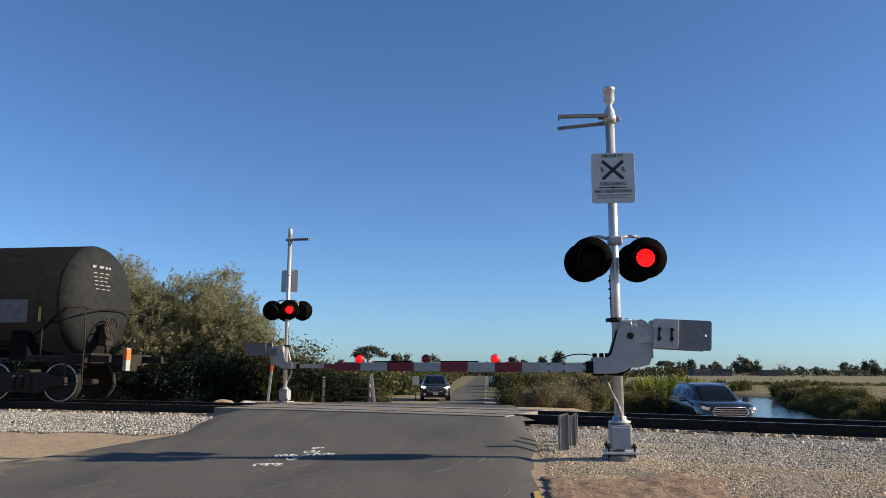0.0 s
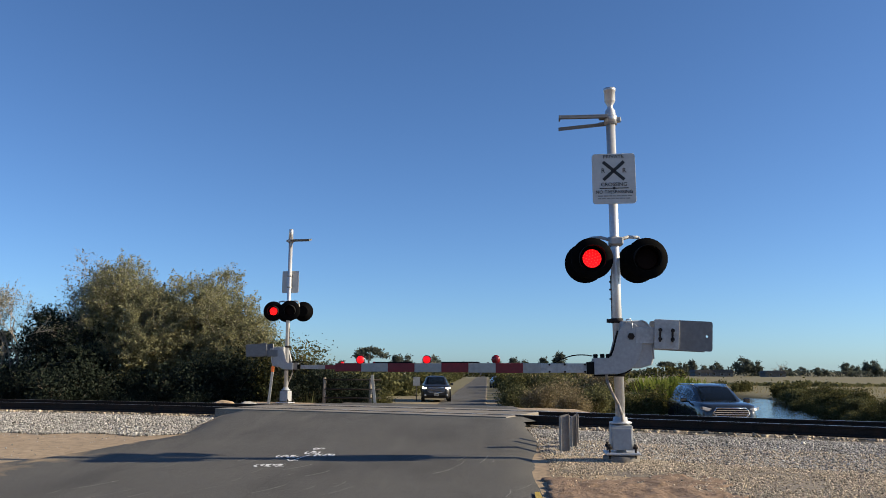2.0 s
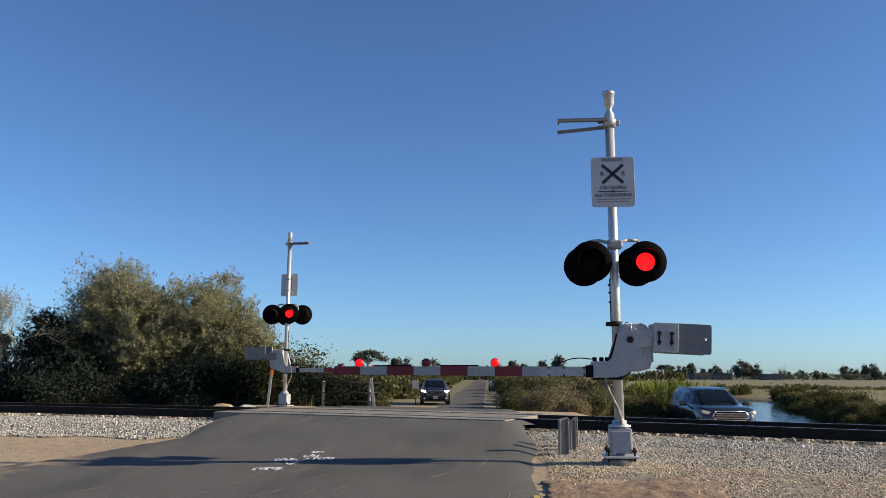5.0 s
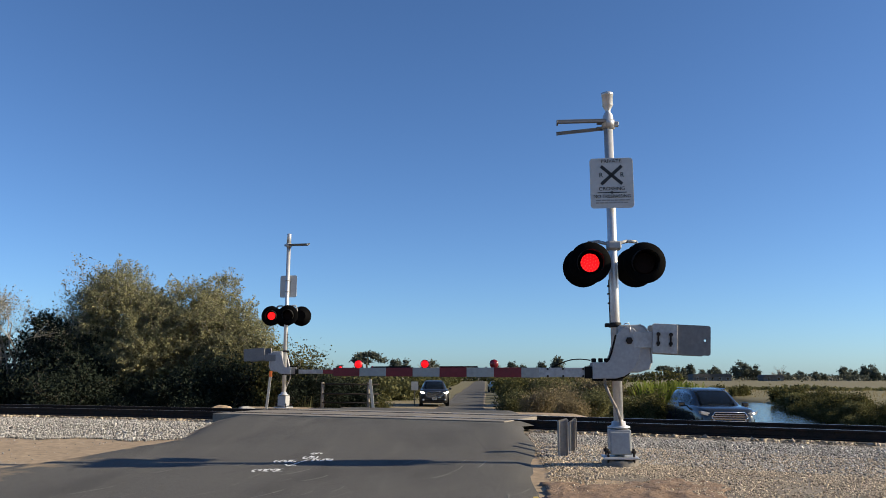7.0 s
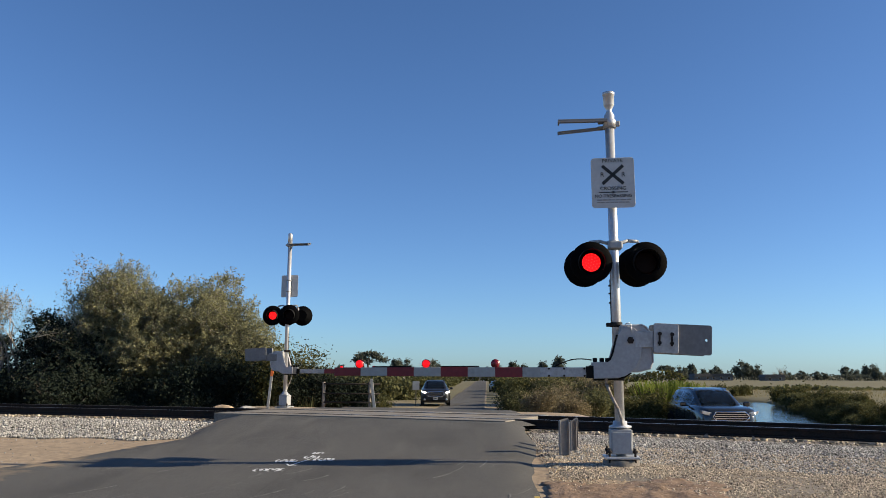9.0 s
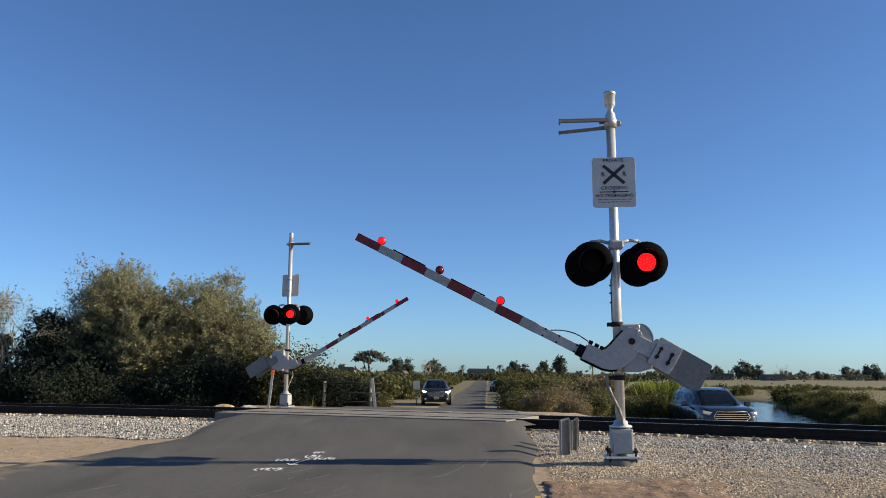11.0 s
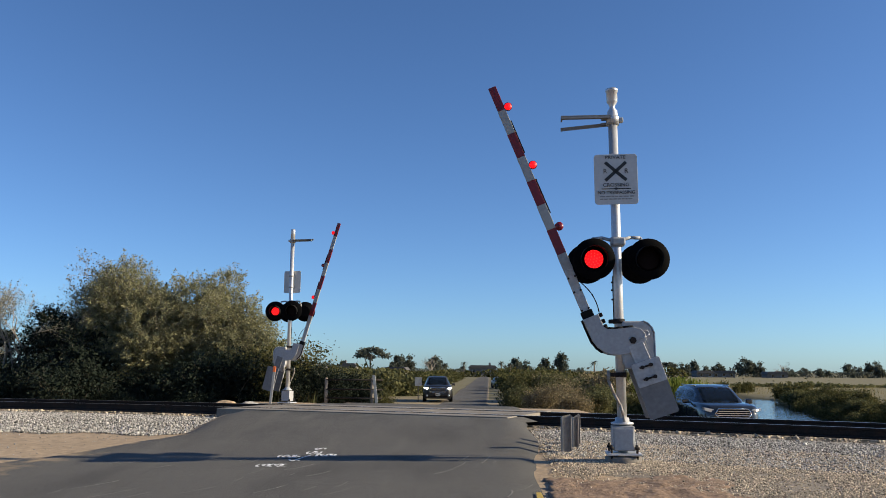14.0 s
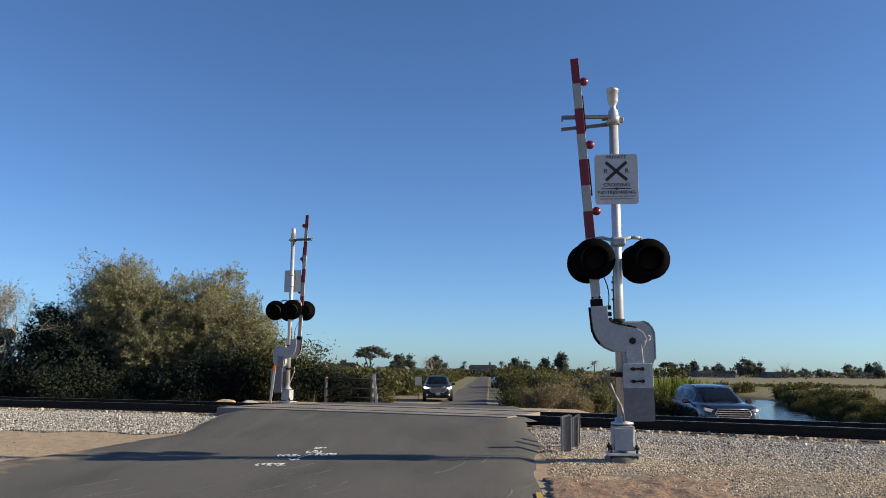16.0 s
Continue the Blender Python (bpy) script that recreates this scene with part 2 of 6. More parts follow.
# distance haze is put into these paler, bluer leaves
M_HAZELEAF = leafy("hazy_distant_leaves", (0.085, 0.098, 0.082), (0.13, 0.14, 0.11), 0.35)
M_WOODLEAF = leafy("grey_olive_leaves", (0.15, 0.158, 0.095), (0.37, 0.345, 0.19), 0.5)
M_DIRT = mat("reddish_dirt", (0.235, 0.155, 0.10), 0.97, grain=(14, 0.2), stain=(2.5, 0.3), bump=(25, 0.9), tint=(0.13, 0.078, 0.05))
M_GREYSTONE = mat("grey_ballast_stone", (0.30, 0.285, 0.262), 0.92, grain=(30, 0.15), stain=(4, 0.1), bump=(40, 0.3), island=0.75)
M_GREYLEAF = leafy("grey_leaves", (0.16, 0.155, 0.115), (0.32, 0.30, 0.22), 0.4)


# ---- mesh tools ----
def part(name, bm, material, parent=None, label=""):
    """Links a bmesh (or a mesh) as one object, under parent if given."""
    if isinstance(bm, bmesh.types.BMesh):
        me = bpy.data.meshes.new(name)
        bm.to_mesh(me)
        bm.free()
    else:
        me = bm
    for m in material if isinstance(material, (list, tuple)) else (material,):
        me.materials.append(m)
    ob = new(name, me)
    ob.parent = parent
    if label:
        tagged(ob, label)
    return ob


def thing(name, m, label, category, group=""):
    ob = new(name)
    ob.empty_display_size = 0.2
    ob.matrix_basis = m
    return tagged(ob, label, category, group)


def data(verts, faces, smooth=False):
    me = bpy.data.meshes.new("mesh")
    me.from_pydata([tuple(v) for v in verts], [], faces)
    if smooth:
        me.polygons.foreach_set("use_smooth", [True] * len(me.polygons))
    me.update()
    return me


def box(bm, sx, sy, sz, at=(0, 0, 0), turn=None, bevel=0.0):
    r = bmesh.ops.create_cube(bm, size=1, matrix=Matrix.Translation(at) @ (turn or Matrix()) @ Matrix.Diagonal((sx, sy, sz, 1)))
    if bevel:
        es = list({e for v in r["verts"] for e in v.link_edges})
        bmesh.ops.bevel(bm, geom=es, offset=bevel, segments=2, affect="EDGES", profile=0.5)
    return bm


def rod(bm, a, b, r1, r2=None, seg=12, caps=True):
    a, b = Vector(a), Vector(b)
    d = b - a
    m = Matrix.Translation((a + b) / 2) @ d.to_track_quat("Z", "Y").to_matrix().to_4x4()
    r = bmesh.ops.create_cone(bm, cap_ends=caps, segments=seg, radius1=r1, radius2=r1 if r2 is None else r2, depth=d.length, matrix=m)
    for f in {f for v in r["verts"] for f in v.link_faces}:
        f.smooth = len(f.verts) == 4
    return bm


def pipe(bm, pts, r, seg=8):
    for a, b in zip(pts, pts[1:]):
        rod(bm, a, b, r, seg=seg)
    for p in pts[1:-1]:
        bmesh.ops.create_uvsphere(bm, u_segments=seg, v_segments=5, radius=r, matrix=Matrix.Translation(p))
    return bm


def slab(bm, outline, y0, y1, bevel=0.0):
    """A plate with that outline in x and z, from y0 to y1."""
    a = [bm.verts.new((x, y0, z)) for x, z in outline]
    b = [bm.verts.new((x, y1, z)) for x, z in outline]
    fs = [bm.faces.new(a), bm.faces.new(b[::-1])]
    n = len(a)
    for i in range(n):
        fs.append(bm.faces.new((a[i], b[i], b[(i + 1) % n], a[(i + 1) % n])))
    bmesh.ops.recalc_face_normals(bm, faces=fs)
    if bevel:
        es = [e for f in fs[:2] for e in f.edges]
        bmesh.ops.bevel(bm, geom=es, offset=bevel, segments=2, affect="EDGES", profile=0.5)
    return bm


def rounded(w, h, r, n=5):
    pts = []
    for cx, cz, a0 in ((w / 2 - r, h / 2 - r, 0), (-w / 2 + r, h / 2 - r, 90), (-w / 2 + r, -h / 2 + r, 180), (w / 2 - r, -h / 2 + r, 270)):
        for i in range(n + 1):
            a = radians(a0 + 90 * i / n)
            pts.append((cx + r * math.cos(a), cz + r * math.sin(a)))
    return pts


def lathe(bm, prof, seg=24, m=None, caps=True):
    """Turns a profile of (radius, height) about z."""
    rings = []
    for r, z in prof:
        rings.append([bm.verts.new((m or Matrix()) @ Vector((r * math.cos(2 * math.pi * i / seg), r * math.sin(2 * math.pi * i / seg), z))) for i in range(seg)])
    for a, b in zip(rings, rings[1:]):
        for i in range(seg):
            f = bm.faces.new((a[i], a[(i + 1) % seg], b[(i + 1) % seg], b[i]))
            f.smooth = True
    if caps and prof[0][0] > 1e-4:
        bm.faces.new(rings[0][::-1])
    if caps and prof[-1][0] > 1e-4:
        bm.faces.new(rings[-1])
    bmesh.ops.recalc_face_normals(bm, faces=bm.faces)
    return bm


def lettering(text, size, depth=0.004):
    """Built-in font as a mesh, standing upright and facing -y, centred."""
    cu = bpy.data.curves.new("text", "FONT")
    cu.body, cu.size, cu.align_x, cu.align_y, cu.extrude = text, size, "CENTER", "CENTER", depth
    ob = new("text", cu)
    me = bpy.data.meshes.new_from_object(ob.evaluated_get(bpy.context.evaluated_depsgraph_get()))
    bpy.data.objects.remove(ob)
    me.transform(Matrix.Rotation(radians(90), 4, "X"))
    return me


# ---- ground ----
GAUGE = 1.435


def track_y(x):
    """The centre line of the railway, gently curved through the crossing."""
    c = max(-14.0, min(9.0, x))
    y = 17.05 - 0.4335 * c - 0.0095 * c * c
    return y + (x - c) * (-0.4335 - 0.019 * c)


def track_dir(x):
    c = max(-14.0, min(9.0, x))
    return Vector((1, -0.4335 - 0.019 * c, 0)).normalized()


def beside(x, y):
    """Metres across the track from its centre line, positive beyond it."""
    return (y - track_y(x)) * track_dir(x).x


CANAL = ((15.2, 40.5), (16.3, 46), (19.5, 57), (24, 75), (26, 83))


def canal_gap(x, y):
    best = 1e9
    for (x0, y0), (x1, y1) in zip(CANAL, CANAL[1:]):
        dx, dy = x1 - x0, y1 - y0
        k = max(0, min(1, ((x - x0) * dx + (y - y0) * dy) / (dx * dx + dy * dy)))
        best = min(best, math.hypot(x - x0 - k * dx, y - y0 - k * dy))
    return best


def ease(v, pts):
    for (a, za), (b, zb) in zip(pts, pts[1:]):
        if v <= b:
            k = max(0, min(1, (v - a) / (b - a)))
            k = k * k * (3 - 2 * k)
            return za + (zb - za) * k
    return pts[-1][1]


PROFILE = ((-40, -0.6), (-14, -0.34), (-8, -0.12), (-5.3, -0.03), (-2.7, 0.05), (-1.8, 0.03), (1.8, 0.0), (5.5, 0.07), (8.0, -0.35), (12, -0.95), (30, -1.2), (60, -1.25))


BANK = ((1.8, -0.01), (2.4, -0.05), (5.0, -0.75), (8.0, -0.95), (30, -1.2), (60, -1.25))


def ground_z(x, y):
    s = beside(x, y)
    z = ease(s, PROFILE)
    if s > 1.8:
        # away from the crossing the bank falls off close behind the rails
        away = max(min(1, max(0, (x - 3.7) / 2.5)), min(1, max(0, (-6.0 - x) / 2.0)))
        z += (ease(s, BANK) - z) * away
    g = canal_gap(x, y)
    if g < 7 and beside(x, y) > 7:
        z -= 1.3 * (1 - max(0, min(1, (g - 5.0) / 2.0))) * min(1, (beside(x, y) - 7) / 6)
    if y > 30:
        z += 0.12 * noise.noise((x * 0.06, y * 0.06, 0)) * min(1, (y - 30) / 20)
    return z


# the ragged edge of the lane away from the near mast: y, x
EDGE = ((-60, -9.0), (4, -6.7), (8.5, -6.1), (10.3, -5.75), (11.2, -5.35), (12.0, -5.0), (12.6, -4.68), (13.2, -4.48), (14, -4.38), (16.5, -4.43), (18.5, -4.5), (20, -3.95))


def road_edges(y):
    right = 0.70 + 0.053 * y
    if 15 < y < 24:
        right += 0.25
    if y > 24:
        right = ease(y, ((24, 1.87), (30, 1.66))) if y < 30 else 0.0552 * y
    width = ease(y, ((20, 5.6), (24, 5.0), (32, 3.6), (60, 3.4)))
    left = EDGE[0][1]
    for (a, xa), (b, xb) in zip(EDGE, EDGE[1:]):
        if y > a:
            left = xa + (xb - xa) * min(1, (y - a) / (b - a))
    return (left if y < 20 else right - width), right


def road_z(x, y):
    s = beside(x, y)
    return max(ground_z(x, y) + 0.035, ease(s, ((-9, -0.6), (-6, 0.0), (-2.2, 0.215), (2.2, 0.215), (5, 0.10), (9, -0.6), (15, -1.4))))


def steps(marks):
    out = []
    for (a, b, d) in marks:
        n = max(1, round((b - a) / d))
        out += [a + (b - a) * i / n for i in range(n)]
    return out + [marks[-1][1]]


def sheet(name, xs, ys, zf, material):
    verts = [(x, y, zf(x, y)) for y in ys for x in xs]
    n = len(xs)
    faces = [(j * n + i, j * n + i + 1, (j + 1) * n + i + 1, (j + 1) * n + i) for j in range(len(ys) - 1) for i in range(n - 1)]
    return part(name, data(verts, faces, True), material)


gx = steps(((-3000, -300, 300), (-300, -60, 30), (-60, -22, 3), (-22, 32, 0.5), (32, 80, 3), (80, 300, 20), (300, 3000, 300)))
gy = steps(((-300, -20, 40), (-20, 4, 2), (4, 36, 0.45), (36, 80, 1.5), (80, 300, 12), (300, 4200, 300)))
ground = tagged(sheet("ground", gx, gy, ground_z, M_SOIL), "dry sandy soil and dead grass over flat farmland", "ground", kind="structure")

ry = steps(((-60, 4, 4), (4, 28, 0.25), (28, 130, 2), (130, 420, 15)))
verts, faces = [], []
for y in ry:
    a, b = road_edges(y)
    for i in range(25):
        k = i / 24
        x = a + (b - a) * k + (0.10 * noise.noise((y * 0.7, i, 3)) if i in (0, 24) else 0)
        verts.append((x, y, road_z(x, y) - (0.07 if i in (0, 24) else 0.0)))
for j in range(len(ry) - 1):
    faces += [(j * 25 + i, j * 25 + i + 1, j * 25 + 26 + i, j * 25 + 25 + i) for i in range(24)]
road_mesh = data(verts, faces, True)
sand = road_mesh.attributes.new("sand", "FLOAT", "POINT")
for i, (x, y, z) in enumerate(verts):
    a, b = road_edges(y)
    reach = ease(y, ((10, 1.5), (12.6, 0.6), (14, 0.3), (20, 0.3), (26, 0.5))) * (1 + 0.6 * noise.noise((y * 0.6, 1, 4)))
    far_reach = 0.14 if y < 22 else 0.45
    sand.data[i].value = max(0.0, 1 - (x - a) / reach, (1 - (b - x) / far_reach) * (0.25 if y < 22 else 1.0))
road = tagged(part("road", road_mesh, M_ASPHALT), "worn grey asphalt lane rising over a railway crossing", "road", kind="structure")

bm = bmesh.new()
prev = None
for i, (x, y) in enumerate(CANAL):
    d = (Vector(CANAL[min(i + 1, len(CANAL) - 1)]) - Vector(CANAL[max(i - 1, 0)])).normalized()
    w = 6.8
    row = [bm.verts.new((x - d.y * w, y + d.x * w, -1.62)), bm.verts.new((x + d.y * w, y - d.x * w, -1.62))]
    if prev:
        bm.faces.new((prev[0], prev[1], row[1], row[0]))
    prev = row
water = tagged(part("water", bm, M_WATER), "still slough water reflecting the sky", "water", kind="structure")


# ---- railway ----
def along(x0, x1, step):
    x, out = x0, []
    while x <= x1:
        out.append((Vector((x, track_y(x), 0)), track_dir(x)))
        x += step * track_dir(x).x
    return out


def rail_mesh(off):
    prof = [(-0.07, 0.07), (0.07, 0.07), (0.07, 0.085), (0.012, 0.105), (0.012, 0.20), (0.036, 0.208), (0.036, 0.236), (0.028, 0.242), (-0.028, 0.242), (-0.036, 0.236), (-0.036, 0.208), (-0.012, 0.20), (-0.012, 0.105), (-0.07, 0.085)]
    path = along(-330, -30, 10) + along(-29, 32, 1.0) + along(40, 330, 10)
    v, f, n = [], [], len(prof)
    for p, d in path:
        side = Vector((-d.y, d.x, 0))
        v += [p + side * (off + a) + Vector((0, 0, z)) for a, z in prof]
    for j in range(len(path) - 1):
        f += [(j * n + i, j * n + (i + 1) % n, (j + 1) * n + (i + 1) % n, (j + 1) * n + i) for i in range(n)]
    me = data(v, f)
    me.materials.append(M_RAIL)
    me.materials.append(M_RAILTOP)
    for j in range(len(path) - 1):
        for i in (7,):
            me.polygons[j * n + i].material_index = 1
    return me


railway = thing("railway_track", Matrix(), "single railway track with dark steel rails on wooden ties", "railway track")
for off in (-GAUGE / 2 - 0.036, GAUGE / 2 + 0.036):
    ob = new("rail", rail_mesh(off))
    ob.parent = railway
tie = bmesh.new()
box(tie, 0.23, 2.6, 0.16, bevel=0.015)
tie_me = bpy.data.meshes.new("tie")
tie.to_mesh(tie_me)
tie.free()
tie_me.materials.append(M_TIE)
rng = random.Random(5)
for p, d in along(-42, 42, 0.53):
    ob = new("tie", tie_me)
    ob.parent = railway
    ob.matrix_basis = Matrix.Translation(p + Vector((0, 0, -0.035 + rng.uniform(-0.01, 0.005)))) @ Matrix.Rotation(math.atan2(d.y, d.x) + rng.uniform(-0.02, 0.02), 4, "Z")


# ---- crossing signals ----
def lens_mesh(r):
    """A disc of lit diodes on one face, dark on the other."""
    bm = bmesh.new()
    lathe(bm, [(0.0001, -0.012), (r * 0.84, -0.010), (r, -0.004), (r, 0.004), (r * 0.8, 0.010), (0.0001, 0.012)], 20, Matrix.Rotation(radians(90), 4, "X"))
    for f in bm.faces:
        c = f.calc_center_median()
        f.material_index = 0 if c.y < 0 and math.hypot(c.x, c.z) < r * 0.75 else 1
    for ring, n in ((0.0, 1), (0.27, 6), (0.5, 11), (0.72, 16)):
        for i in range(n):
            a = 2 * math.pi * (i + ring) / n
            s = bmesh.ops.create_icosphere(bm, subdivisions=1, radius=r * 0.06, matrix=Matrix.Translation((r * ring * math.cos(a), -0.011, r * ring * math.sin(a))))
            for f in {f for v in s["verts"] for f in v.link_faces}:
                f.material_index = 2
    me = bpy.data.meshes.new("lens")
    bm.to_mesh(me)
    bm.free()
    for m in (M_GLOWRED, M_UNLIT, M_GLOWDOT):
        me.materials.append(m)
    return me


def bulb_mesh(r):
    """A small gate lamp: domed red lens, lit on one face, dark on the other."""
    bm = bmesh.new()
    lathe(bm, [(0.0001, -0.034), (r * 0.55, -0.030), (r * 0.9, -0.020), (r, -0.006), (r, 0.006), (r * 0.9, 0.02), (r * 0.55, 0.03), (0.0001, 0.034)], 16, Matrix.Rotation(radians(90), 4, "X"))
    for f in bm.faces:
        f.material_index = 0 if f.calc_center_median().y < 0 else 1
    me = bpy.data.meshes.new("lens")
    bm.to_mesh(me)
    bm.free()
    me.materials.append(M_GLOWRED)
    me.materials.append(M_REDLENS)
    return me


LENS, BULB = lens_mesh(0.147), bulb_mesh(0.052)
PIVOT = Vector((0.115, -0.10, 1.495))


def crossing_signal(m, height, label, lamp_z, sign_z, with_cup, tip=-3.62, aim=7.0, gap=0.235, disc=0.264, swing=0.0, reach=(0.0, 0.0)):
    sig = thing("crossing_signal", m, label, "railway signal", "crossing signals")
    bm = bmesh.new()
    rod(bm, (0, 0, 0.1), (0, 0, height), 0.06, seg=24)
    part("pole", bm, M_GALV, sig)
    # cup and pinched neck on top, or a plain perforated end
    bm = bmesh.new()
    if with_cup:
        lathe(bm, [(0.085, height - 0.10), (0.085, height - 0.02), (0.07, height + 0.0), (0.066, height + 0.06), (0.035, height + 0.11), (0.035, height + 0.13), (0.066, height + 0.19), (0.072, height + 0.20), (0.072, height + 0.33), (0.08, height + 0.335), (0.08, height + 0.37), (0.03, height + 0.385), (0.0001, height + 0.385)], 24)
    else:
        lathe(bm, [(0.067, height - 0.30), (0.067, height - 0.05), (0.06, height), (0.0001, height + 0.005)], 20)
    part("cap", bm, M_GALV, sig)
    # two blades clamped under the cap, seen almost along their length
    top = height - 0.06 if with_cup else height - 0.35
    for dz, tilt, yy in ((0.015, 0.5, -0.07), (-0.032, -4.5, 0.07)) if with_cup else ((0.0, 2, 0.0), (-0.02, -1, 0.10)):
        bm = bmesh.new()
        box(bm, 0.64, 0.085, 0.016, (-0.36, yy, 0), bevel=0.004)
        box(bm, 0.10, 0.10, 0.03, (-0.10, yy * 0.6, 0), bevel=0.004)
        box(bm, 0.64, 0.012, 0.046, (-0.36, yy - 0.035, -0.016))
        box(bm, 0.020, 0.085, 0.046, (-0.67, yy, -0.016), bevel=0.003)
        bmesh.ops.transform(bm, matrix=Matrix.Translation((0, 0, top + dz)) @ Matrix.Rotation(radians(tilt), 4, "Y") @ Matrix.Rotation(radians(14 if yy > 0 else -14), 4, "X"), verts=bm.verts)
        part("blade", bm, M_DARKPLATE, sig, "thin grey metal blade, edge on")
    bm = bmesh.new()
    lathe(bm, [(0.085, top - 0.06), (0.085, top + 0.05)], 16)
    box(bm, 0.09, 0.08, 0.06, (0.09, 0, top), bevel=0.01)
    part("clamp", bm, M_GREY, sig)
    # sign panel
    w, h = 0.555, 0.665
    bm = slab(bmesh.new(), rounded(w, h, 0.045), -0.004, 0.004, 0.002)
    bmesh.ops.translate(bm, vec=(0.01, -0.085, sign_z), verts=bm.verts)
    sign = part("sign_panel", bm, M_SIGN, sig, "white private crossing sign with black legend")
    for text, size, x, z in (("PRIVATE", 0.062, 0, 0.290), ("R", 0.088, -0.135, 0.105), ("R", 0.088, 0.135, 0.105), ("CROSSING", 0.066, 0, -0.078), ("NO TRESPASSING", 0.060, 0, -0.178)):
        me = lettering(text, size, 0.002)
        if len(text) > 1:
            span = max(v.co.x for v in me.vertices) - min(v.co.x for v in me.vertices)
            want = {"PRIVATE": 0.26, "CROSSING": 0.33, "NO TRESPASSING": 0.47}[text]
            me.transform(Matrix.Diagonal((want / span, 1, 1, 1)))
        ob = part("legend", me, M_INK, sign)
        ob.location = (0.01 + x, -0.0925, sign_z + z)
    bm = bmesh.new()
    for a in (42, -42):
        box(bm, 0.36, 0.004, 0.042, turn=Matrix.Rotation(radians(a), 4, "Y"))
    bmesh.ops.translate(bm, vec=(0.01, -0.0915, sign_z + 0.105), verts=bm.verts)
    part("saltire", bm, M_INK, sign)
    bm = bmesh.new()
    box(bm, 0.37, 0.004, 0.011, (0.01, -0.0915, sign_z - 0.127))
    lathe(bm, [(0.018, -0.003), (0.018, 0.003)], 12, Matrix.Translation((0.01, -0.0915, sign_z - 0.127)) @ Matrix.Rotation(radians(90), 4, "X"))
    part("rule", bm, M_INK, sign)
    for z, ww in ((-0.228, 0.42), (-0.262, 0.42)):
        bm = bmesh.new()
        k, x = random.Random(int(z * 1000)), -ww / 2
        while x < ww / 2 - 0.02:
            l = k.uniform(0.025, 0.07)
            box(bm, l, 0.003, 0.014, (0.01 + x + l / 2, -0.0912, sign_z + z))
            x += l + 0.012
        part("small_print", bm, M_INKGREY, sign)
    for dz in (-0.17, 0.17):
        bm = box(bmesh.new(), 0.16, 0.05, 0.035, (0.01, -0.055, sign_z + dz), bevel=0.006)
        lathe(bm, [(0.072, -0.02), (0.072, 0.02)], 16, Matrix.Translation((0, 0, sign_z + dz)))
        part("sign_bracket", bm, M_GREY, sig)
    # lamp cross arm
    bm = bmesh.new()
    box(bm, 0.17, 0.20, 0.10, (0.02, 0, lamp_z + 0.25), bevel=0.02)
    lathe(bm, [(0.08, lamp_z + 0.19), (0.08, lamp_z + 0.31)], 16)
    for s in (-1, 1):
        pipe(bm, [(0, 0, lamp_z + 0.26), (s * 0.18, 0, lamp_z + 0.31), (s * 0.30, 0, lamp_z + 0.30), (s * 0.345, 0, lamp_z + 0.2), (s * 0.345, 0, lamp_z)], 0.022)
    part("lamp_arm", bm, M_GREY, sig)
    lenses = []
    for facing in (1, -1):
        for s in (-1, 1):
            bm = bmesh.new()
            q = Matrix.Rotation(radians(90), 4, "X")
            # broad round shield with a well in the middle, and the case behind it
            lathe(bm, [(0.155, -0.17), (0.16, -0.02), (disc - 0.006, -0.012), (disc, 0.0), (disc - 0.006, 0.010), (0.165, 0.010), (0.15, 0.012), (0.15, -0.15), (0.0001, -0.15)], 32, q)
            lamp = part("lamp", bm, M_BLACK, sig, "black round railway flasher lamp")
            lamp.matrix_basis = Matrix.Rotation(radians(aim), 4, "Z") @ Matrix.Translation((s * 0.345, -facing * gap, lamp_z)) @ Matrix.Rotation((0 if facing > 0 else math.pi) - radians(aim * 0.8 - swing), 4, "Z")
            bm = bmesh.new()
            n, a0, a1 = 22, -35, 215
            for i in range(n):
                v = []
                for rr in (0.162, 0.168):
                    for j in (i, i + 1):
                        a = radians(a0 + (a1 - a0) * j / n)
                        ln = 0.22 * (0.45 + 0.55 * max(0.0, math.sin(a)) ** 0.5)
                        v.append(((rr * math.cos(a), -0.008, rr * math.sin(a)), (rr * math.cos(a), -ln, rr * math.sin(a) - 0.02)))
                for k in (0, 2):
                    bm.faces.new([bm.verts.new(p) for p in (v[k][0], v[k][1], v[k + 1][1], v[k + 1][0])])
                bm.faces.new([bm.verts.new(p) for p in (v[0][1], v[1][1], v[3][1], v[2][1])])
            bmesh.ops.remove_doubles(bm, verts=bm.verts, dist=0.0005)
            part("hood", bm, M_BLACKM, lamp)
            ob = new("lens", LENS)
            ob.parent = lamp
            ob.location = (0, 0.02, 0)
            lenses.append((ob, facing, s))
    # gate: bent support, counterweight plates and striped arm, all turning on one pivot
    P = PIVOT
    outline = [(-0.317, 1.25), (-0.144, 1.25), (-0.105, 1.28), (-0.075, 1.35), (-0.045, 1.46), (-0.01, 1.58), (0.04, 1.655), (0.12, 1.69), (0.20, 1.67), (0.26, 1.60), (0.285, 1.50), (0.275, 1.38), (0.255, 1.29), (0.21, 1.20), (0.15, 1.13), (0.07, 1.078), (-0.03, 1.05), (-0.317, 1.045)]
    bm = slab(bmesh.new(), [(x - P.x, z - P.z) for x, z in outline], -0.085, -0.06, 0.006)
    slab(bm, [(x - P.x, z - P.z) for x, z in outline], 0.29, 0.31, 0.006)
    edge = [(x - P.x, z - P.z) for x, z in outline[:8]]
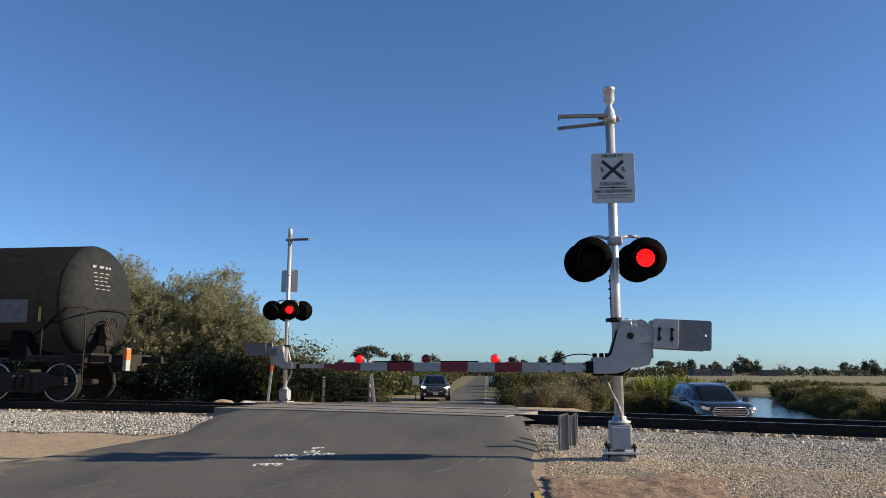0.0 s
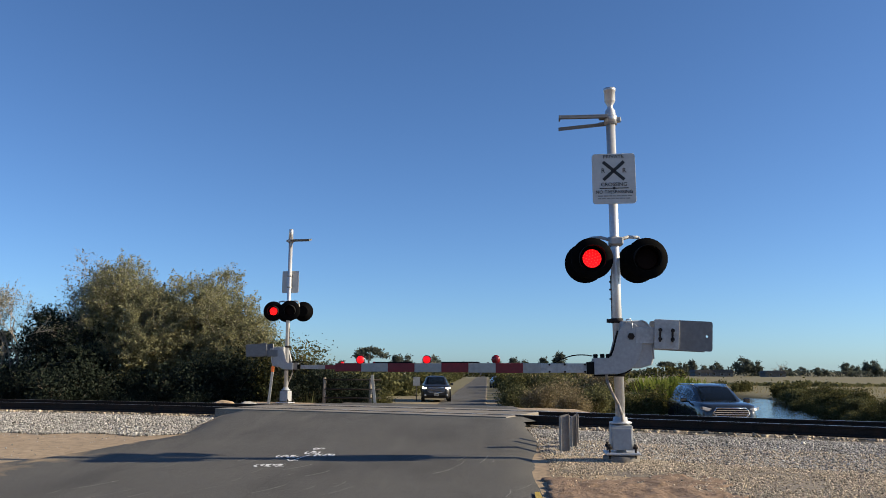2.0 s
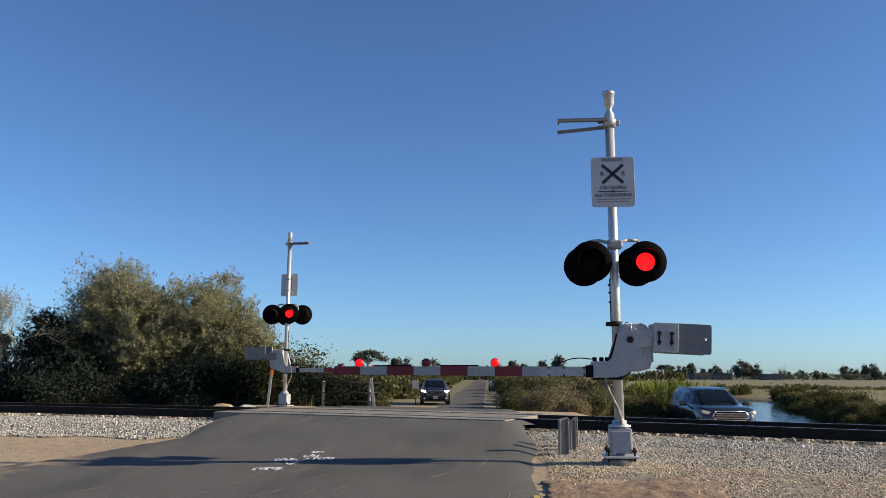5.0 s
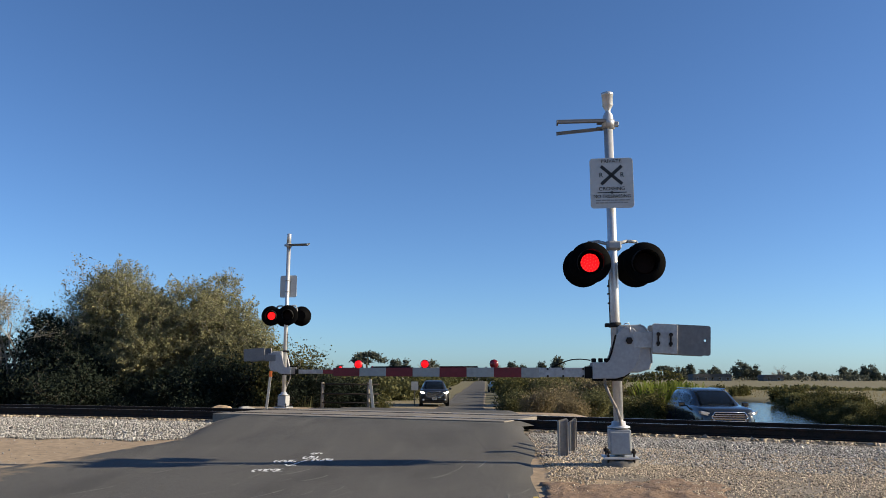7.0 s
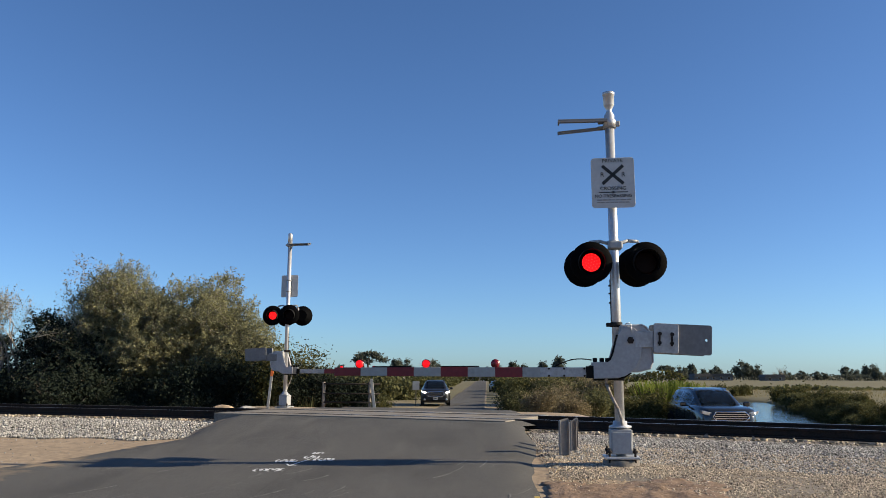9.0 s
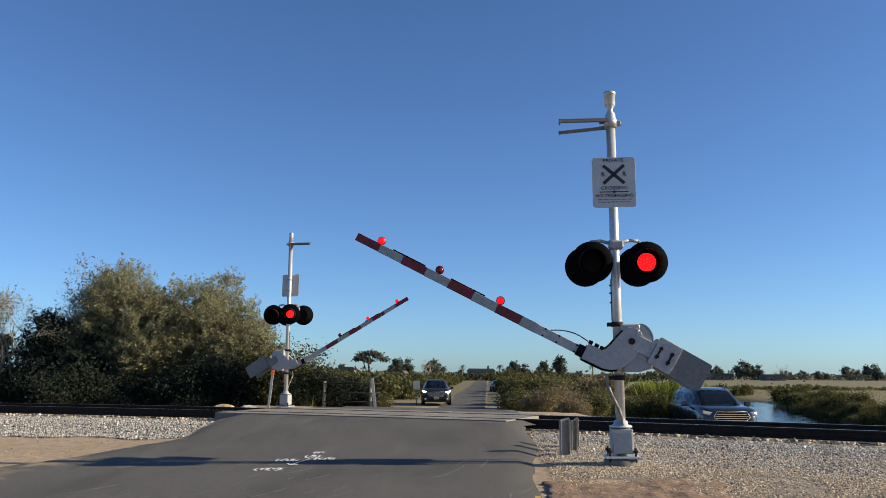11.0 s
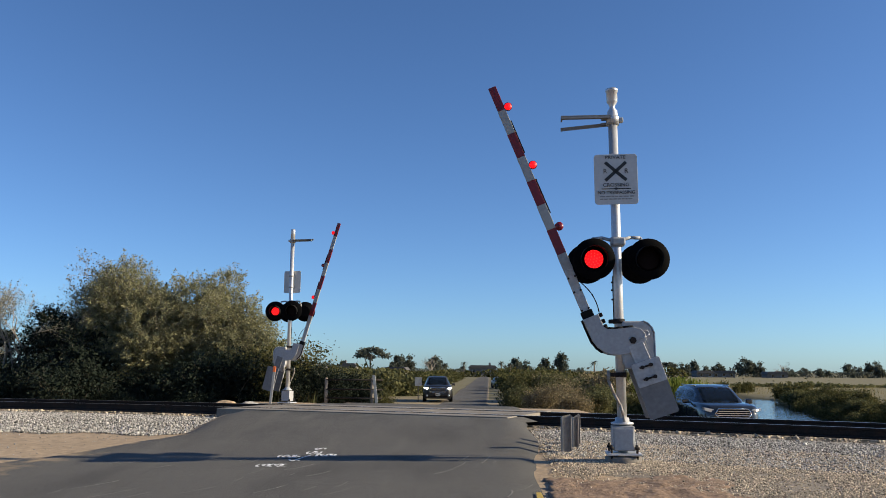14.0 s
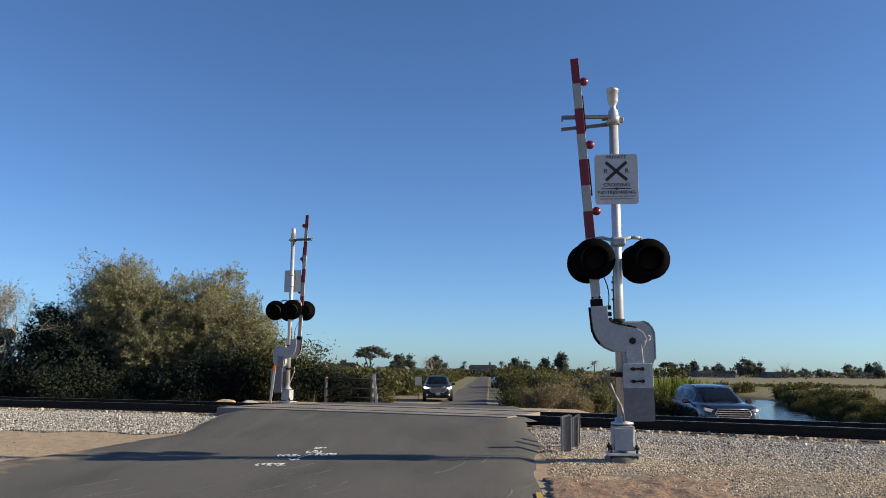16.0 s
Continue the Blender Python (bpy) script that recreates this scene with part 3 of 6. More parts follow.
    for (xa, za), (xb, zb) in zip(edge, edge[1:]):
        va = [bm.verts.new(p) for p in ((xa, -0.062, za), (xb, -0.062, zb), (xb, 0.0, zb), (xa, 0.0, za))]
        bm.faces.new(va)
    gate = part("gate_support", bm, M_GREY, sig, "bent grey steel gate support")
    strip = pipe(bmesh.new(), [(x - P.x - 0.006, -0.08, z - P.z + 0.004) for x, z in outline[1:6]], 0.013, 6)
    part("edge_strip", strip, M_BLACKM, gate, "black strip along the upper edge of the support")
    strip = pipe(bmesh.new(), [(x - P.x, 0.03, z - P.z - 0.010) for x, z in outline[14:]], 0.016, 6)
    part("edge_cable", strip, M_BLACKM, gate, "black cable along the edge of the support")
    bm = bmesh.new()
    rod(bm, (0.03, -0.11, 0.02), (0.03, 0.30, 0.02), 0.03, seg=12)
    lathe(bm, [(0.045, 0.0), (0.045, 0.012)], 6, Matrix.Translation((0.03, -0.085, 0.02)) @ Matrix.Rotation(radians(90), 4, "X"))
    part("pivot_bolt", bm, M_IRON, gate)
    bm = bmesh.new()
    pipe(bm, [(-0.03, -0.09, 0.19), (-0.02, -0.10, 0.23), (0.03, -0.10, 0.235), (0.045, -0.10, 0.19), (0.045, -0.092, 0.12)], 0.006, 6)
    part("lifting_ring", bm, M_GALV, gate)
    bm = box(bmesh.new(), 0.34 + reach[0], 0.03, 0.20, (0.25 + reach[0] / 2, -0.072, 0.03 + reach[1] / 2), bevel=0.008)
    part("counterweight_arm", bm, M_PLATE, gate)
    x0, x1, z0, z1 = 0.42 + reach[0] - P.x, 1.125 + reach[0] - P.x, 1.378 + reach[1] - P.z, 1.745 + reach[1] - P.z
    hang = Matrix.Rotation(radians(3.2), 4, "Y")

    def hung(b):
        """The counterweight sits a little askew on the gate."""
        bmesh.ops.transform(b, matrix=hang, verts=b.verts)
        return b

    ring = [(x1 - 0.065 + 0.017 * math.cos(radians(a)), (z0 + z1) / 2 + 0.017 * math.sin(radians(a))) for a in range(0, -361, -30)]
    edge_ = [((x0 + x1) / 2 + a, (z0 + z1) / 2 + b) for a, b in rounded(x1 - x0, z1 - z0, 0.03)]
    ring[0] = (ring[0][0], ring[0][1] - 0.0004)
    bm = hung(slab(bmesh.new(), [(x1, (z0 + z1) / 2)] + edge_ + [(x1, (z0 + z1) / 2 - 0.0004)] + ring, -0.098, -0.070))
    part("counterweight", bm, M_DARKPLATE, gate, "dark grey counterweight plate")
    bm = slab(bmesh.new(), [(x0 + 0.152 + a, (z0 + z1) / 2 + b) for a, b in rounded(0.30, z1 - z0 - 0.004, 0.02)], -0.122, -0.100, 0.004)
    hung(bm)
    cw = part("counterweight_plate", bm, M_PLATE, gate, "scuffed pale counterweight plate")
    bm = hung(slab(bmesh.new(), [((x0 + x1) / 2 + a, (z0 + z1) / 2 + b) for a, b in rounded(x1 - x0, z1 - z0, 0.03)], 0.29, 0.32, 0.004))
    box(bm, 0.34, 0.03, 0.20, (0.25, 0.30, 0.03), bevel=0.008)
    part("counterweight", bm, M_DARKPLATE, gate, "dark grey counterweight plate")
    for k in (0.07, 0.22):
        bm = bmesh.new()
        box(bm, 0.022, 0.012, 0.17, (x0 + k, -0.128, (z0 + z1) / 2 - 0.01))
        for dz in (-0.06, 0.05):
            lathe(bm, [(0.024, 0), (0.024, 0.025)], 8, Matrix.Translation((x0 + k, -0.130, (z0 + z1) / 2 + dz)) @ Matrix.Rotation(radians(90), 4, "X"))
        part("clamp_bolt", hung(bm), M_IRON, gate)
    # arm
    az = 1.125 - P.z
    bm = box(bmesh.new(), 0.10, 0.10, 0.15, (-0.36 - P.x, -0.02, az), bevel=0.008)
    for dx in (-0.005, 0.08, 0.15):
        box(bm, 0.055, 0.05, 0.05, (-0.29 + dx - P.x, -0.02, 1.275 - P.z), bevel=0.01)
    part("arm_bracket", bm, M_BLACKM, gate)
    bm = box(bmesh.new(), 0.60, 0.045, 0.118, (-0.68 - P.x, -0.02, az), bevel=0.006)
    root = part("arm_root", bm, M_PLATE, gate)
    for dx in (-0.43, -0.68, -0.87):
        for dz in (-0.045, 0.045):
            bm = bmesh.new()
            lathe(bm, [(0.014, 0), (0.014, 0.015)], 8, Matrix.Translation((dx - P.x, -0.043, az + dz)) @ Matrix.Rotation(radians(90), 4, "X"))
            part("bolt", bm, M_IRON, gate)
    k0 = -0.96
    cuts = [k0, -1.20] + [-1.20 + (tip + 1.20) * i / 7 for i in range(1, 8)]
    for i, (a, b) in enumerate(zip(cuts, cuts[1:])):
        hgt = 0.125 - 0.022 * (i / 8)
        bm = box(bmesh.new(), abs(b - a) - 0.0006, 0.038 - 0.001 * i, hgt, ((a + b) / 2 - P.x, -0.02, az + 0.002 * i), bevel=0.004)
        part("arm_stripe", bm, M_RED if i % 2 else M_WHITE, gate, "red reflective stripe" if i % 2 else "white reflective stripe")
    for a, b in ((-2.62, -3.10), (-1.75, -2.24)):
        bm = box(bmesh.new(), abs(b - a), 0.03, 0.022, ((a + b) / 2 - P.x, -0.015, az + 0.072), bevel=0.005)
        part("cable_cover", bm, M_BLACKM, gate)
    pts = []
    for i in range(9):
        k = i / 8
        pts.append((-0.33 - 0.5 * k - P.x, 0.0, az + 0.15 - 0.10 * k * k + 0.03 * math.sin(k * math.pi)))
    part("cable", pipe(bmesh.new(), pts, 0.007, 6), M_BLACKM, gate)
    bulbs = []
    for x in (tip + 0.33, tip * 0.67, tip * 0.426):
        bm = box(bmesh.new(), 0.035, 0.03, 0.07, (x - P.x, -0.02, az + 0.075), bevel=0.005)
        lathe(bm, [(0.045, -0.01), (0.057, -0.005), (0.057, 0.012), (0.045, 0.016)], 16, Matrix.Translation((x - P.x, -0.02, az + 0.11)) @ Matrix.Rotation(radians(90), 4, "X"))
        hold = part("arm_lamp", bm, M_REDLENS, gate, "small red gate lamp")
        ob = new("lens", BULB)
        ob.parent = hold
        ob.location = (x - P.x, -0.02, az + 0.11)
        bulbs.append(ob)
    # gearbox behind the support, pedestal and base
    case = [(0.02, 1.69), (0.045, 1.715), (0.28, 1.715), (0.335, 1.69), (0.385, 1.63), (0.41, 1.56), (0.415, 1.23), (0.39, 1.16), (0.24, 1.12), (0.06, 1.12), (0.02, 1.2)]
    bm = slab(bmesh.new(), case, -0.152, 0.17, 0.018)
    part("gate_motor_case", bm, M_GREY, sig, "grey steel gate motor case")
    # sunlight on the rounded edge is put in as a paler metal strip
    bm = slab(bmesh.new(), [(0.414, 1.24), (0.424, 1.24), (0.420, 1.57), (0.395, 1.635), (0.345, 1.695), (0.285, 1.722), (0.285, 1.712), (0.335, 1.688), (0.384, 1.63), (0.409, 1.565)], -0.16, 0.18)
    part("case_edge_glint", bm, M_GALV, sig, "pale strip for the sunlit rounded edge of the case")
    for z in (1.05, 1.72):
        bm = lathe(bmesh.new(), [(0.075, z - 0.03), (0.075, z + 0.03)], 16)
        box(bm, 0.12, 0.07, 0.05, (-0.07, 0, z), bevel=0.01)
        part("pole_clamp", bm, M_IRON, sig)
    bm = bmesh.new()
    for z in (2.0, 2.12, 2.22):
        box(bm, 0.03, 0.03, 0.02, (-0.07, 0, z))
    rod(bm, (-0.065, 0, 1.7), (-0.065, 0, 2.3), 0.006, seg=6)
    part("step_bolts", bm, M_IRON, sig)
    bm = pipe(bmesh.new(), [(-0.16, -0.07, 1.10), (-0.16, -0.09, 0.98), (-0.10, -0.10, 0.82), (-0.03, -0.10, 0.68), (0.01, -0.10, 0.55), (0.02, -0.09, 0.44)], 0.018, 8)
    part("conduit", bm, M_RUST, sig, "grey-brown flexible conduit")
    bm = box(bmesh.new(), 0.265, 0.26, 0.30, (0.0, -0.01, 0.275), bevel=0.012)
    box(bm, 0.23, 0.02, 0.26, (0.0, -0.145, 0.265), bevel=0.006)
    part("junction_box", bm, M_GREY, sig, "grey steel junction box")
    bm = bmesh.new()
    lathe(bm, [(0.14, 0.44), (0.14, 0.46), (0.09, 0.475), (0.085, 0.52), (0.062, 0.525)], 16)
    part("pole_collar", bm, M_GALV, sig)
    bm = box(bmesh.new(), 0.42, 0.42, 0.03, (0, 0, 0.085), bevel=0.01)
    part("base_plate", bm, M_GALV, sig)
    for sx in (-1, 1):
        for sy in (-1, 1):
            bm = rod(bmesh.new(), (sx * 0.155, sy * 0.155, 0.03), (sx * 0.155, sy * 0.155, 0.20), 0.014, seg=8)
            lathe(bm, [(0.03, 0.145), (0.03, 0.175)], 6, Matrix.Translation((sx * 0.155, sy * 0.155, 0)))
            part("anchor_bolt", bm, M_IRON, sig)
    bm = lathe(bmesh.new(), [(0.225, -0.2), (0.225, 0.045), (0.21, 0.058), (0.0001, 0.058)], 20)
    part("footing", bm, M_CONCRETE, sig, "round concrete footing")
    return sig, gate, lenses, bulbs


near_m = pose(2.225, 10.2, 0.0, 0, -0.4, -6)
far_m = pose(-4.65, 24.0, 0.01, rz=163)
near_signal = crossing_signal(near_m, 4.43, "silver crossing signal mast with red flashers and striped gate arm", 2.49, 3.555, True)
far_signal = crossing_signal(far_m, 5.27, "white crossing signal mast beyond the track with striped gate", 2.77, 3.67, False, -4.1, -17.0, 0.28, 0.298, 20.0, (0.13, 0.10))


# ---- tank wagon ----
def tank_wagon():
    """Along x, tail end at +x; wheels stand on z = 0."""
    car = thing("tank_wagon", Matrix(), "black railway tank wagon, last of its train", "railway wagon")
    L, R, zc = 14.2, 1.42, 2.48
    q = Matrix.Translation((0, 0, zc)) @ Matrix.Rotation(radians(90), 4, "Y")
    prof = [(0.0001, -L / 2 - 0.62)] + [(R * math.sin(a), -L / 2 - 0.62 * math.cos(a)) for a in [radians(v) for v in range(10, 91, 8)]]
    bm = lathe(bmesh.new(), prof + [(R, L / 2)], 48, q)
    part("tank_shell", bm, M_TANK, car)
    bm = lathe(bmesh.new(), [(R, L / 2), (R + 0.004, L / 2 + 0.01)] + [(R * math.sin(a), L / 2 + 0.62 * math.cos(a)) for a in [radians(v) for v in range(85, 4, -8)]] + [(0.0001, L / 2 + 0.62)], 48, q)
    part("tank_end", bm, M_TANKEND, car, "dusty dark tank end")
    bm = lathe(bmesh.new(), [(0.55, R - 0.1), (0.55, R + 0.35), (0.5, R + 0.4), (0.0001, R + 0.42)], 24, Matrix.Translation((0, 0, zc)))
    part("dome", bm, M_TANK, car)
    ex = L / 2 + 0.80
    bm = bmesh.new()
    box(bm, 2.2, 0.9, 0.28, (L / 2 + 0.1, 0, 1.0), bevel=0.02)
    for sy in (-1, 1):
        box(bm, 2.6, 0.10, 0.16, (L / 2 + 0.05, sy * 1.2, 1.02), bevel=0.01)
    box(bm, 0.10, 2.7, 0.20, (ex - 0.05, 0, 1.02), bevel=0.01)
    part("end_sill", bm, M_IRON, car)
    bm = box(bmesh.new(), 0.65, 2.7, 0.05, (L / 2 + 0.62, 0, 1.13), bevel=0.008)
    part("end_platform", bm, M_IRON, car)
    for x in (-L / 2 + 1.05, L / 2 - 1.05):
        bm = box(bmesh.new(), 0.5, 2.5, 0.75, (x, 0, 1.32), bevel=0.05)
        part("saddle", bm, M_TANK, car)
    # rails of the end platform
    for sy in (-1, 1):
        bm = pipe(bmesh.new(), [(L / 2 - 0.4, sy * 1.33, 1.1), (L / 2 - 0.4, sy * 1.33, 2.22), (ex - 0.1, sy * 1.33, 2.25), (ex - 0.05, sy * 1.33, 1.1)], 0.02)
        part("handrail", bm, M_IRON, car)
    bm = pipe(bmesh.new(), [(ex - 0.05, -1.33, 2.2), (ex - 0.05, -0.5, 2.28), (ex - 0.05, 0.5, 2.28), (ex - 0.05, 1.33, 2.2)], 0.02)
    part("handrail", bm, M_IRON, car)
    bm = bmesh.new()
    for k in range(4):
        pipe(bm, [(ex - 0.5, -1.36, 0.45 + 0.22 * k), (ex - 0.05, -1.36, 0.45 + 0.22 * k)], 0.014, 6)
    for x in (ex - 0.5, ex - 0.05):
        rod(bm, (x, -1.36, 0.40), (x, -1.36, 1.2), 0.016, seg=6)
    part("step_ladder", bm, M_IRON, car)
    # brake wheel, chain and housing on the end
    bm = bmesh.new()
    q2 = Matrix.Translation((L / 2 + 0.78, -0.35, 1.78)) @ Matrix.Rotation(radians(90), 4, "Y")
    lathe(bm, [(0.26, -0.02), (0.285, -0.02), (0.285, 0.02), (0.26, 0.02), (0.26, -0.02)], 20, q2, False)
    for a in range(0, 180, 45):
        box(bm, 0.02, 0.52, 0.03, (L / 2 + 0.78, -0.35, 1.78), Matrix.Rotation(radians(a), 4, "X"))
    part("brake_wheel", bm, M_IRON, car)
    bm = box(bmesh.new(), 0.22, 0.30, 0.55, (L / 2 + 0.66, -0.35, 1.62), bevel=0.03)
    rod(bm, (L / 2 + 0.7, -0.35, 1.15), (L / 2 + 0.7, -0.35, 1.6), 0.05, seg=8)
    part("brake_housing", bm, M_IRON, car)
    # coupler and hose
    bm = box(bmesh.new(), 0.40, 0.22, 0.28, (ex + 0.12, 0, 0.86), bevel=0.04)
    box(bm, 0.22, 0.34, 0.30, (ex + 0.34, 0.03, 0.86), bevel=0.06)
    part("coupler", bm, M_IRON, car)
    bm = pipe(bmesh.new(), [(ex, -0.45, 0.95), (ex + 0.15, -0.45, 0.7), (ex + 0.2, -0.4, 0.4), (ex + 0.1, -0.35, 0.28)], 0.025)
    part("brake_hose", bm, M_RUBBER, car)
    bm = box(bmesh.new(), 0.10, 0.19, 0.56, (ex + 0.50, -0.42, 1.02), bevel=0.012)
    part("marker_board", bm, M_WHITE, car, "white and orange end-of-train marker")
    bm = box(bmesh.new(), 0.11, 0.196, 0.26, (ex + 0.50, -0.42, 1.14), bevel=0.012)
    part("marker_stripe", bm, M_ORANGE, car, "orange marker stripe")
    bm = box(bmesh.new(), 0.06, 0.02, 0.75, (L / 2 - 0.45, -R + 0.03, 2.28), bevel=0.004)
    part("side_stripe", bm, M_YELLOW, car)
    bm = box(bmesh.new(), 2.0, 0.03, 0.55, (L / 2 - 1.75, -R - 0.02, 2.15), bevel=0.008)
    part("side_panel", bm, M_TANKPANEL, car, "grey steel panel on the tank side")
    # stencilled marks that cannot be read
    k = random.Random(2)
    for r_, z in enumerate((3.30, 3.14, 3.04, 2.94, 2.84, 2.74)):
        bm = bmesh.new()
        y = -0.75
        while y < -0.32 + (0.22 if r_ == 0 else 0):
            w = k.uniform(0.08, 0.18)
            dx = 0.62 * math.sqrt(max(0.0, 1 - ((y + w / 2) ** 2 + (z - zc) ** 2) / R ** 2))
            box(bm, 0.02, w, 0.06 if r_ == 0 else 0.02, (L / 2 + dx + 0.004, y + w / 2, z))
            y += w + 0.04
        part("stencil_bar", bm, M_WHITE, car, "white stencilled marking")
    # trucks
    for x in (-L / 2 + 1.05, L / 2 - 1.05):
        for sy in (-1, 1):
            bm = slab(bmesh.new(), [(-1.15, 0.40), (-1.15, 0.58), (-0.55, 0.70), (0.55, 0.70), (1.15, 0.58), (1.15, 0.40), (0.75, 0.36), (0.45, 0.22), (-0.45, 0.22), (-0.75, 0.36)], -0.07, 0.07, 0.01)
            bmesh.ops.translate(bm, vec=(x, sy * 1.0, 0), verts=bm.verts)
            for i in (-0.2, 0, 0.2):
                rod(bm, (x + i, sy * 1.08, 0.3), (x + i, sy * 1.08, 0.62), 0.07, seg=10)
            part("truck_frame", bm, M_IRON, car)
        bm = box(bmesh.new(), 0.4, 2.0, 0.3, (x, 0, 0.62), bevel=0.03)
        part("bolster", bm, M_IRON, car)
        for dx in (-0.89, 0.89):
            bm = bmesh.new()
            rod(bm, (x + dx, -1.0, 0.457), (x + dx, 1.0, 0.457), 0.08, seg=12)
            for sy in (-1, 1):
                qq = Matrix.Translation((x + dx, sy * 0.77, 0.457)) @ Matrix.Rotation(radians(90 * sy), 4, "X")
                lathe(bm, [(0.09, -0.06), (0.40, -0.02), (0.457, -0.06), (0.457, 0.06), (0.49, 0.075), (0.49, 0.095), (0.40, 0.095), (0.38, 0.04), (0.09, 0.06)], 28, qq)
            w = part("wheelset", bm, M_IRON, car)
            for sy in (-1, 1):
                qq = Matrix.Translation((x + dx, sy * 0.77, 0.457)) @ Matrix.Rotation(radians(90 * sy), 4, "X")
                bm = lathe(bmesh.new(), [(0.43, -0.066), (0.460, -0.062)], 32, qq, False)
                part("wheel_tread", bm, M_WHEEL, w)
    return car, ex


wagon, wagon_end = tank_wagon()


# ---- cars ----
def suv(m, label, paint, lit, length, width, height):
    """Front towards -y, wheels on z = 0."""
    car = thing("suv", m, label, "car", "waiting cars")
    L, W, H = length, width / 2, height
    # body sections: y, bottom, shoulder, top, half width
    sec = [(-0.5, 0.30, 0.60, 0.86, 0.66), (-0.49, 0.24, 0.66, 1.00, 0.82), (-0.455, 0.22, 0.78, 1.07, 0.92), (-0.37, 0.22, 0.88, 1.12, 0.985), (-0.25, 0.22, 0.92, 1.16, 1.0), (-0.1, 0.22, 0.94, 1.14, 1.0), (0.15, 0.22, 0.96, 1.14, 1.0), (0.36, 0.24, 0.99, 1.16, 0.99), (0.46, 0.28, 1.0, 1.16, 0.95), (0.5, 0.36, 0.95, 1.10, 0.86)]
    bm = bmesh.new()
    rings = []
    k = H / 1.74
    for y, zb, zs, zt, w in sec:
        w *= W
        half = [(0.0, zb), (w * 0.9, zb), (w * 0.985, zb + 0.12), (w, (zb + zs) / 2), (w * 0.99, zs), (w * 0.93, zt - 0.03), (w * 0.78, zt), (0.0, zt + 0.02)]
        pts = half + [(-a, b) for a, b in half[-2:0:-1]]
        rings.append([bm.verts.new((a, y * L, b * k)) for a, b in pts])
    for a, b in zip(rings, rings[1:]):
        n = len(a)
        for i in range(n):
            f = bm.faces.new((a[i], a[(i + 1) % n], b[(i + 1) % n], b[i]))
            f.smooth = True
    bm.faces.new(rings[0][::-1])
    bm.faces.new(rings[-1])
    bmesh.ops.recalc_face_normals(bm, faces=bm.faces)
    part("body", bm, paint, car)
    # cabin: one rounded shell, its glass lies on the shell
    line = [(-0.275, 1.10, 0.80), (-0.225, 1.27, 0.88), (-0.16, 1.46, 0.92), (-0.09, 1.62, 0.94), (-0.03, 1.70, 0.95), (0.06, 1.735, 0.955), (0.16, 1.74, 0.955), (0.27, 1.71, 0.95), (0.36, 1.65, 0.94), (0.42, 1.50, 0.92), (0.465, 1.28, 0.90), (0.492, 1.08, 0.86)]
    ARC = ((0.0, 1.0, 0.0), (0.2, 0.985, 0.28), (0.4, 0.95, 0.6), (0.56, 0.90, 0.86), (0.66, 0.84, 0.955), (0.8, 0.55, 0.992), (1.0, 0.0, 1.0))

    def shell(y, u):
        """Point on the shell: y along the car, u from one sill (0) over the roof to the other (2)."""
        s, u = (1, u) if u <= 1 else (-1, 2 - u)
        n = max(i for i in range(len(line) - 1) if line[i][0] <= y + 1e-9)
        a, b = line[n], line[n + 1]
        t = (y - a[0]) / (b[0] - a[0])
        zt, w = a[1] + (b[1] - a[1]) * t, a[2] + (b[2] - a[2]) * t
        n = max(i for i in range(len(ARC) - 1) if ARC[i][0] <= u + 1e-9)
        p, q = ARC[n], ARC[n + 1]
        t = (u - p[0]) / (q[0] - p[0])
        cw, ch = p[1] + (q[1] - p[1]) * t, p[2] + (q[2] - p[2]) * t
        h = zt - 1.04
        lean = 1 - 0.24 * (h / 0.7) * min(1, ch / 0.86)
        return Vector((s * W * w * cw * lean, y * L, (1.04 + h * ch) * k))

    def skin(ys, us, out=0.0):
        b = bmesh.new()
        g = []
        for y in ys:
            row = []
            for u in us:
                p = shell(y, u)
                dy = shell(min(y + 0.01, 0.49), u) - shell(max(y - 0.01, -0.274), u)
                du = shell(y, min(u + 0.02, 2)) - shell(y, max(u - 0.02, 0))
                nn = du.cross(dy).normalized()
                if nn.dot(p - Vector((0, 0.1 * L, 1.1))) < 0:
                    nn = -nn
                row.append(b.verts.new(p + nn * out))
            g.append(row)
        for i in range(len(ys) - 1):
            for j in range(len(us) - 1):
                f = b.faces.new((g[i][j], g[i + 1][j], g[i + 1][j + 1], g[i][j + 1]))
                f.smooth = True
        if out:
            bmesh.ops.solidify(b, geom=b.faces[:], thickness=0.012)
        bmesh.ops.recalc_face_normals(b, faces=b.faces)
        return b

    us = [a[0] for a in ARC]
    us = us + [2 - a for a in us[-2::-1]]
    cabin = part("cabin", skin([a[0] for a in line], us), paint, car)

    def span(a, b, n):
        return [a + (b - a) * i / n for i in range(n + 1)]

    part("windscreen", skin(span(-0.262, -0.075, 6), span(0.70, 1.30, 8), 0.014), M_GLASS, cabin, "dark tinted glass")
    part("rear_window", skin(span(0.385, 0.455, 4), span(0.72, 1.28, 8), 0.014), M_GLASS, cabin, "dark tinted glass")
    for o in (0, 1):
        for a, b in ((-0.17, 0.085), (0.10, 0.30), (0.315, 0.41)):
            u = span(0.14, 0.545, 4)
            part("side_window", skin(span(a, b, 4), [2 - x for x in u] if o else u, 0.010), M_GLASS, cabin, "dark tinted glass")
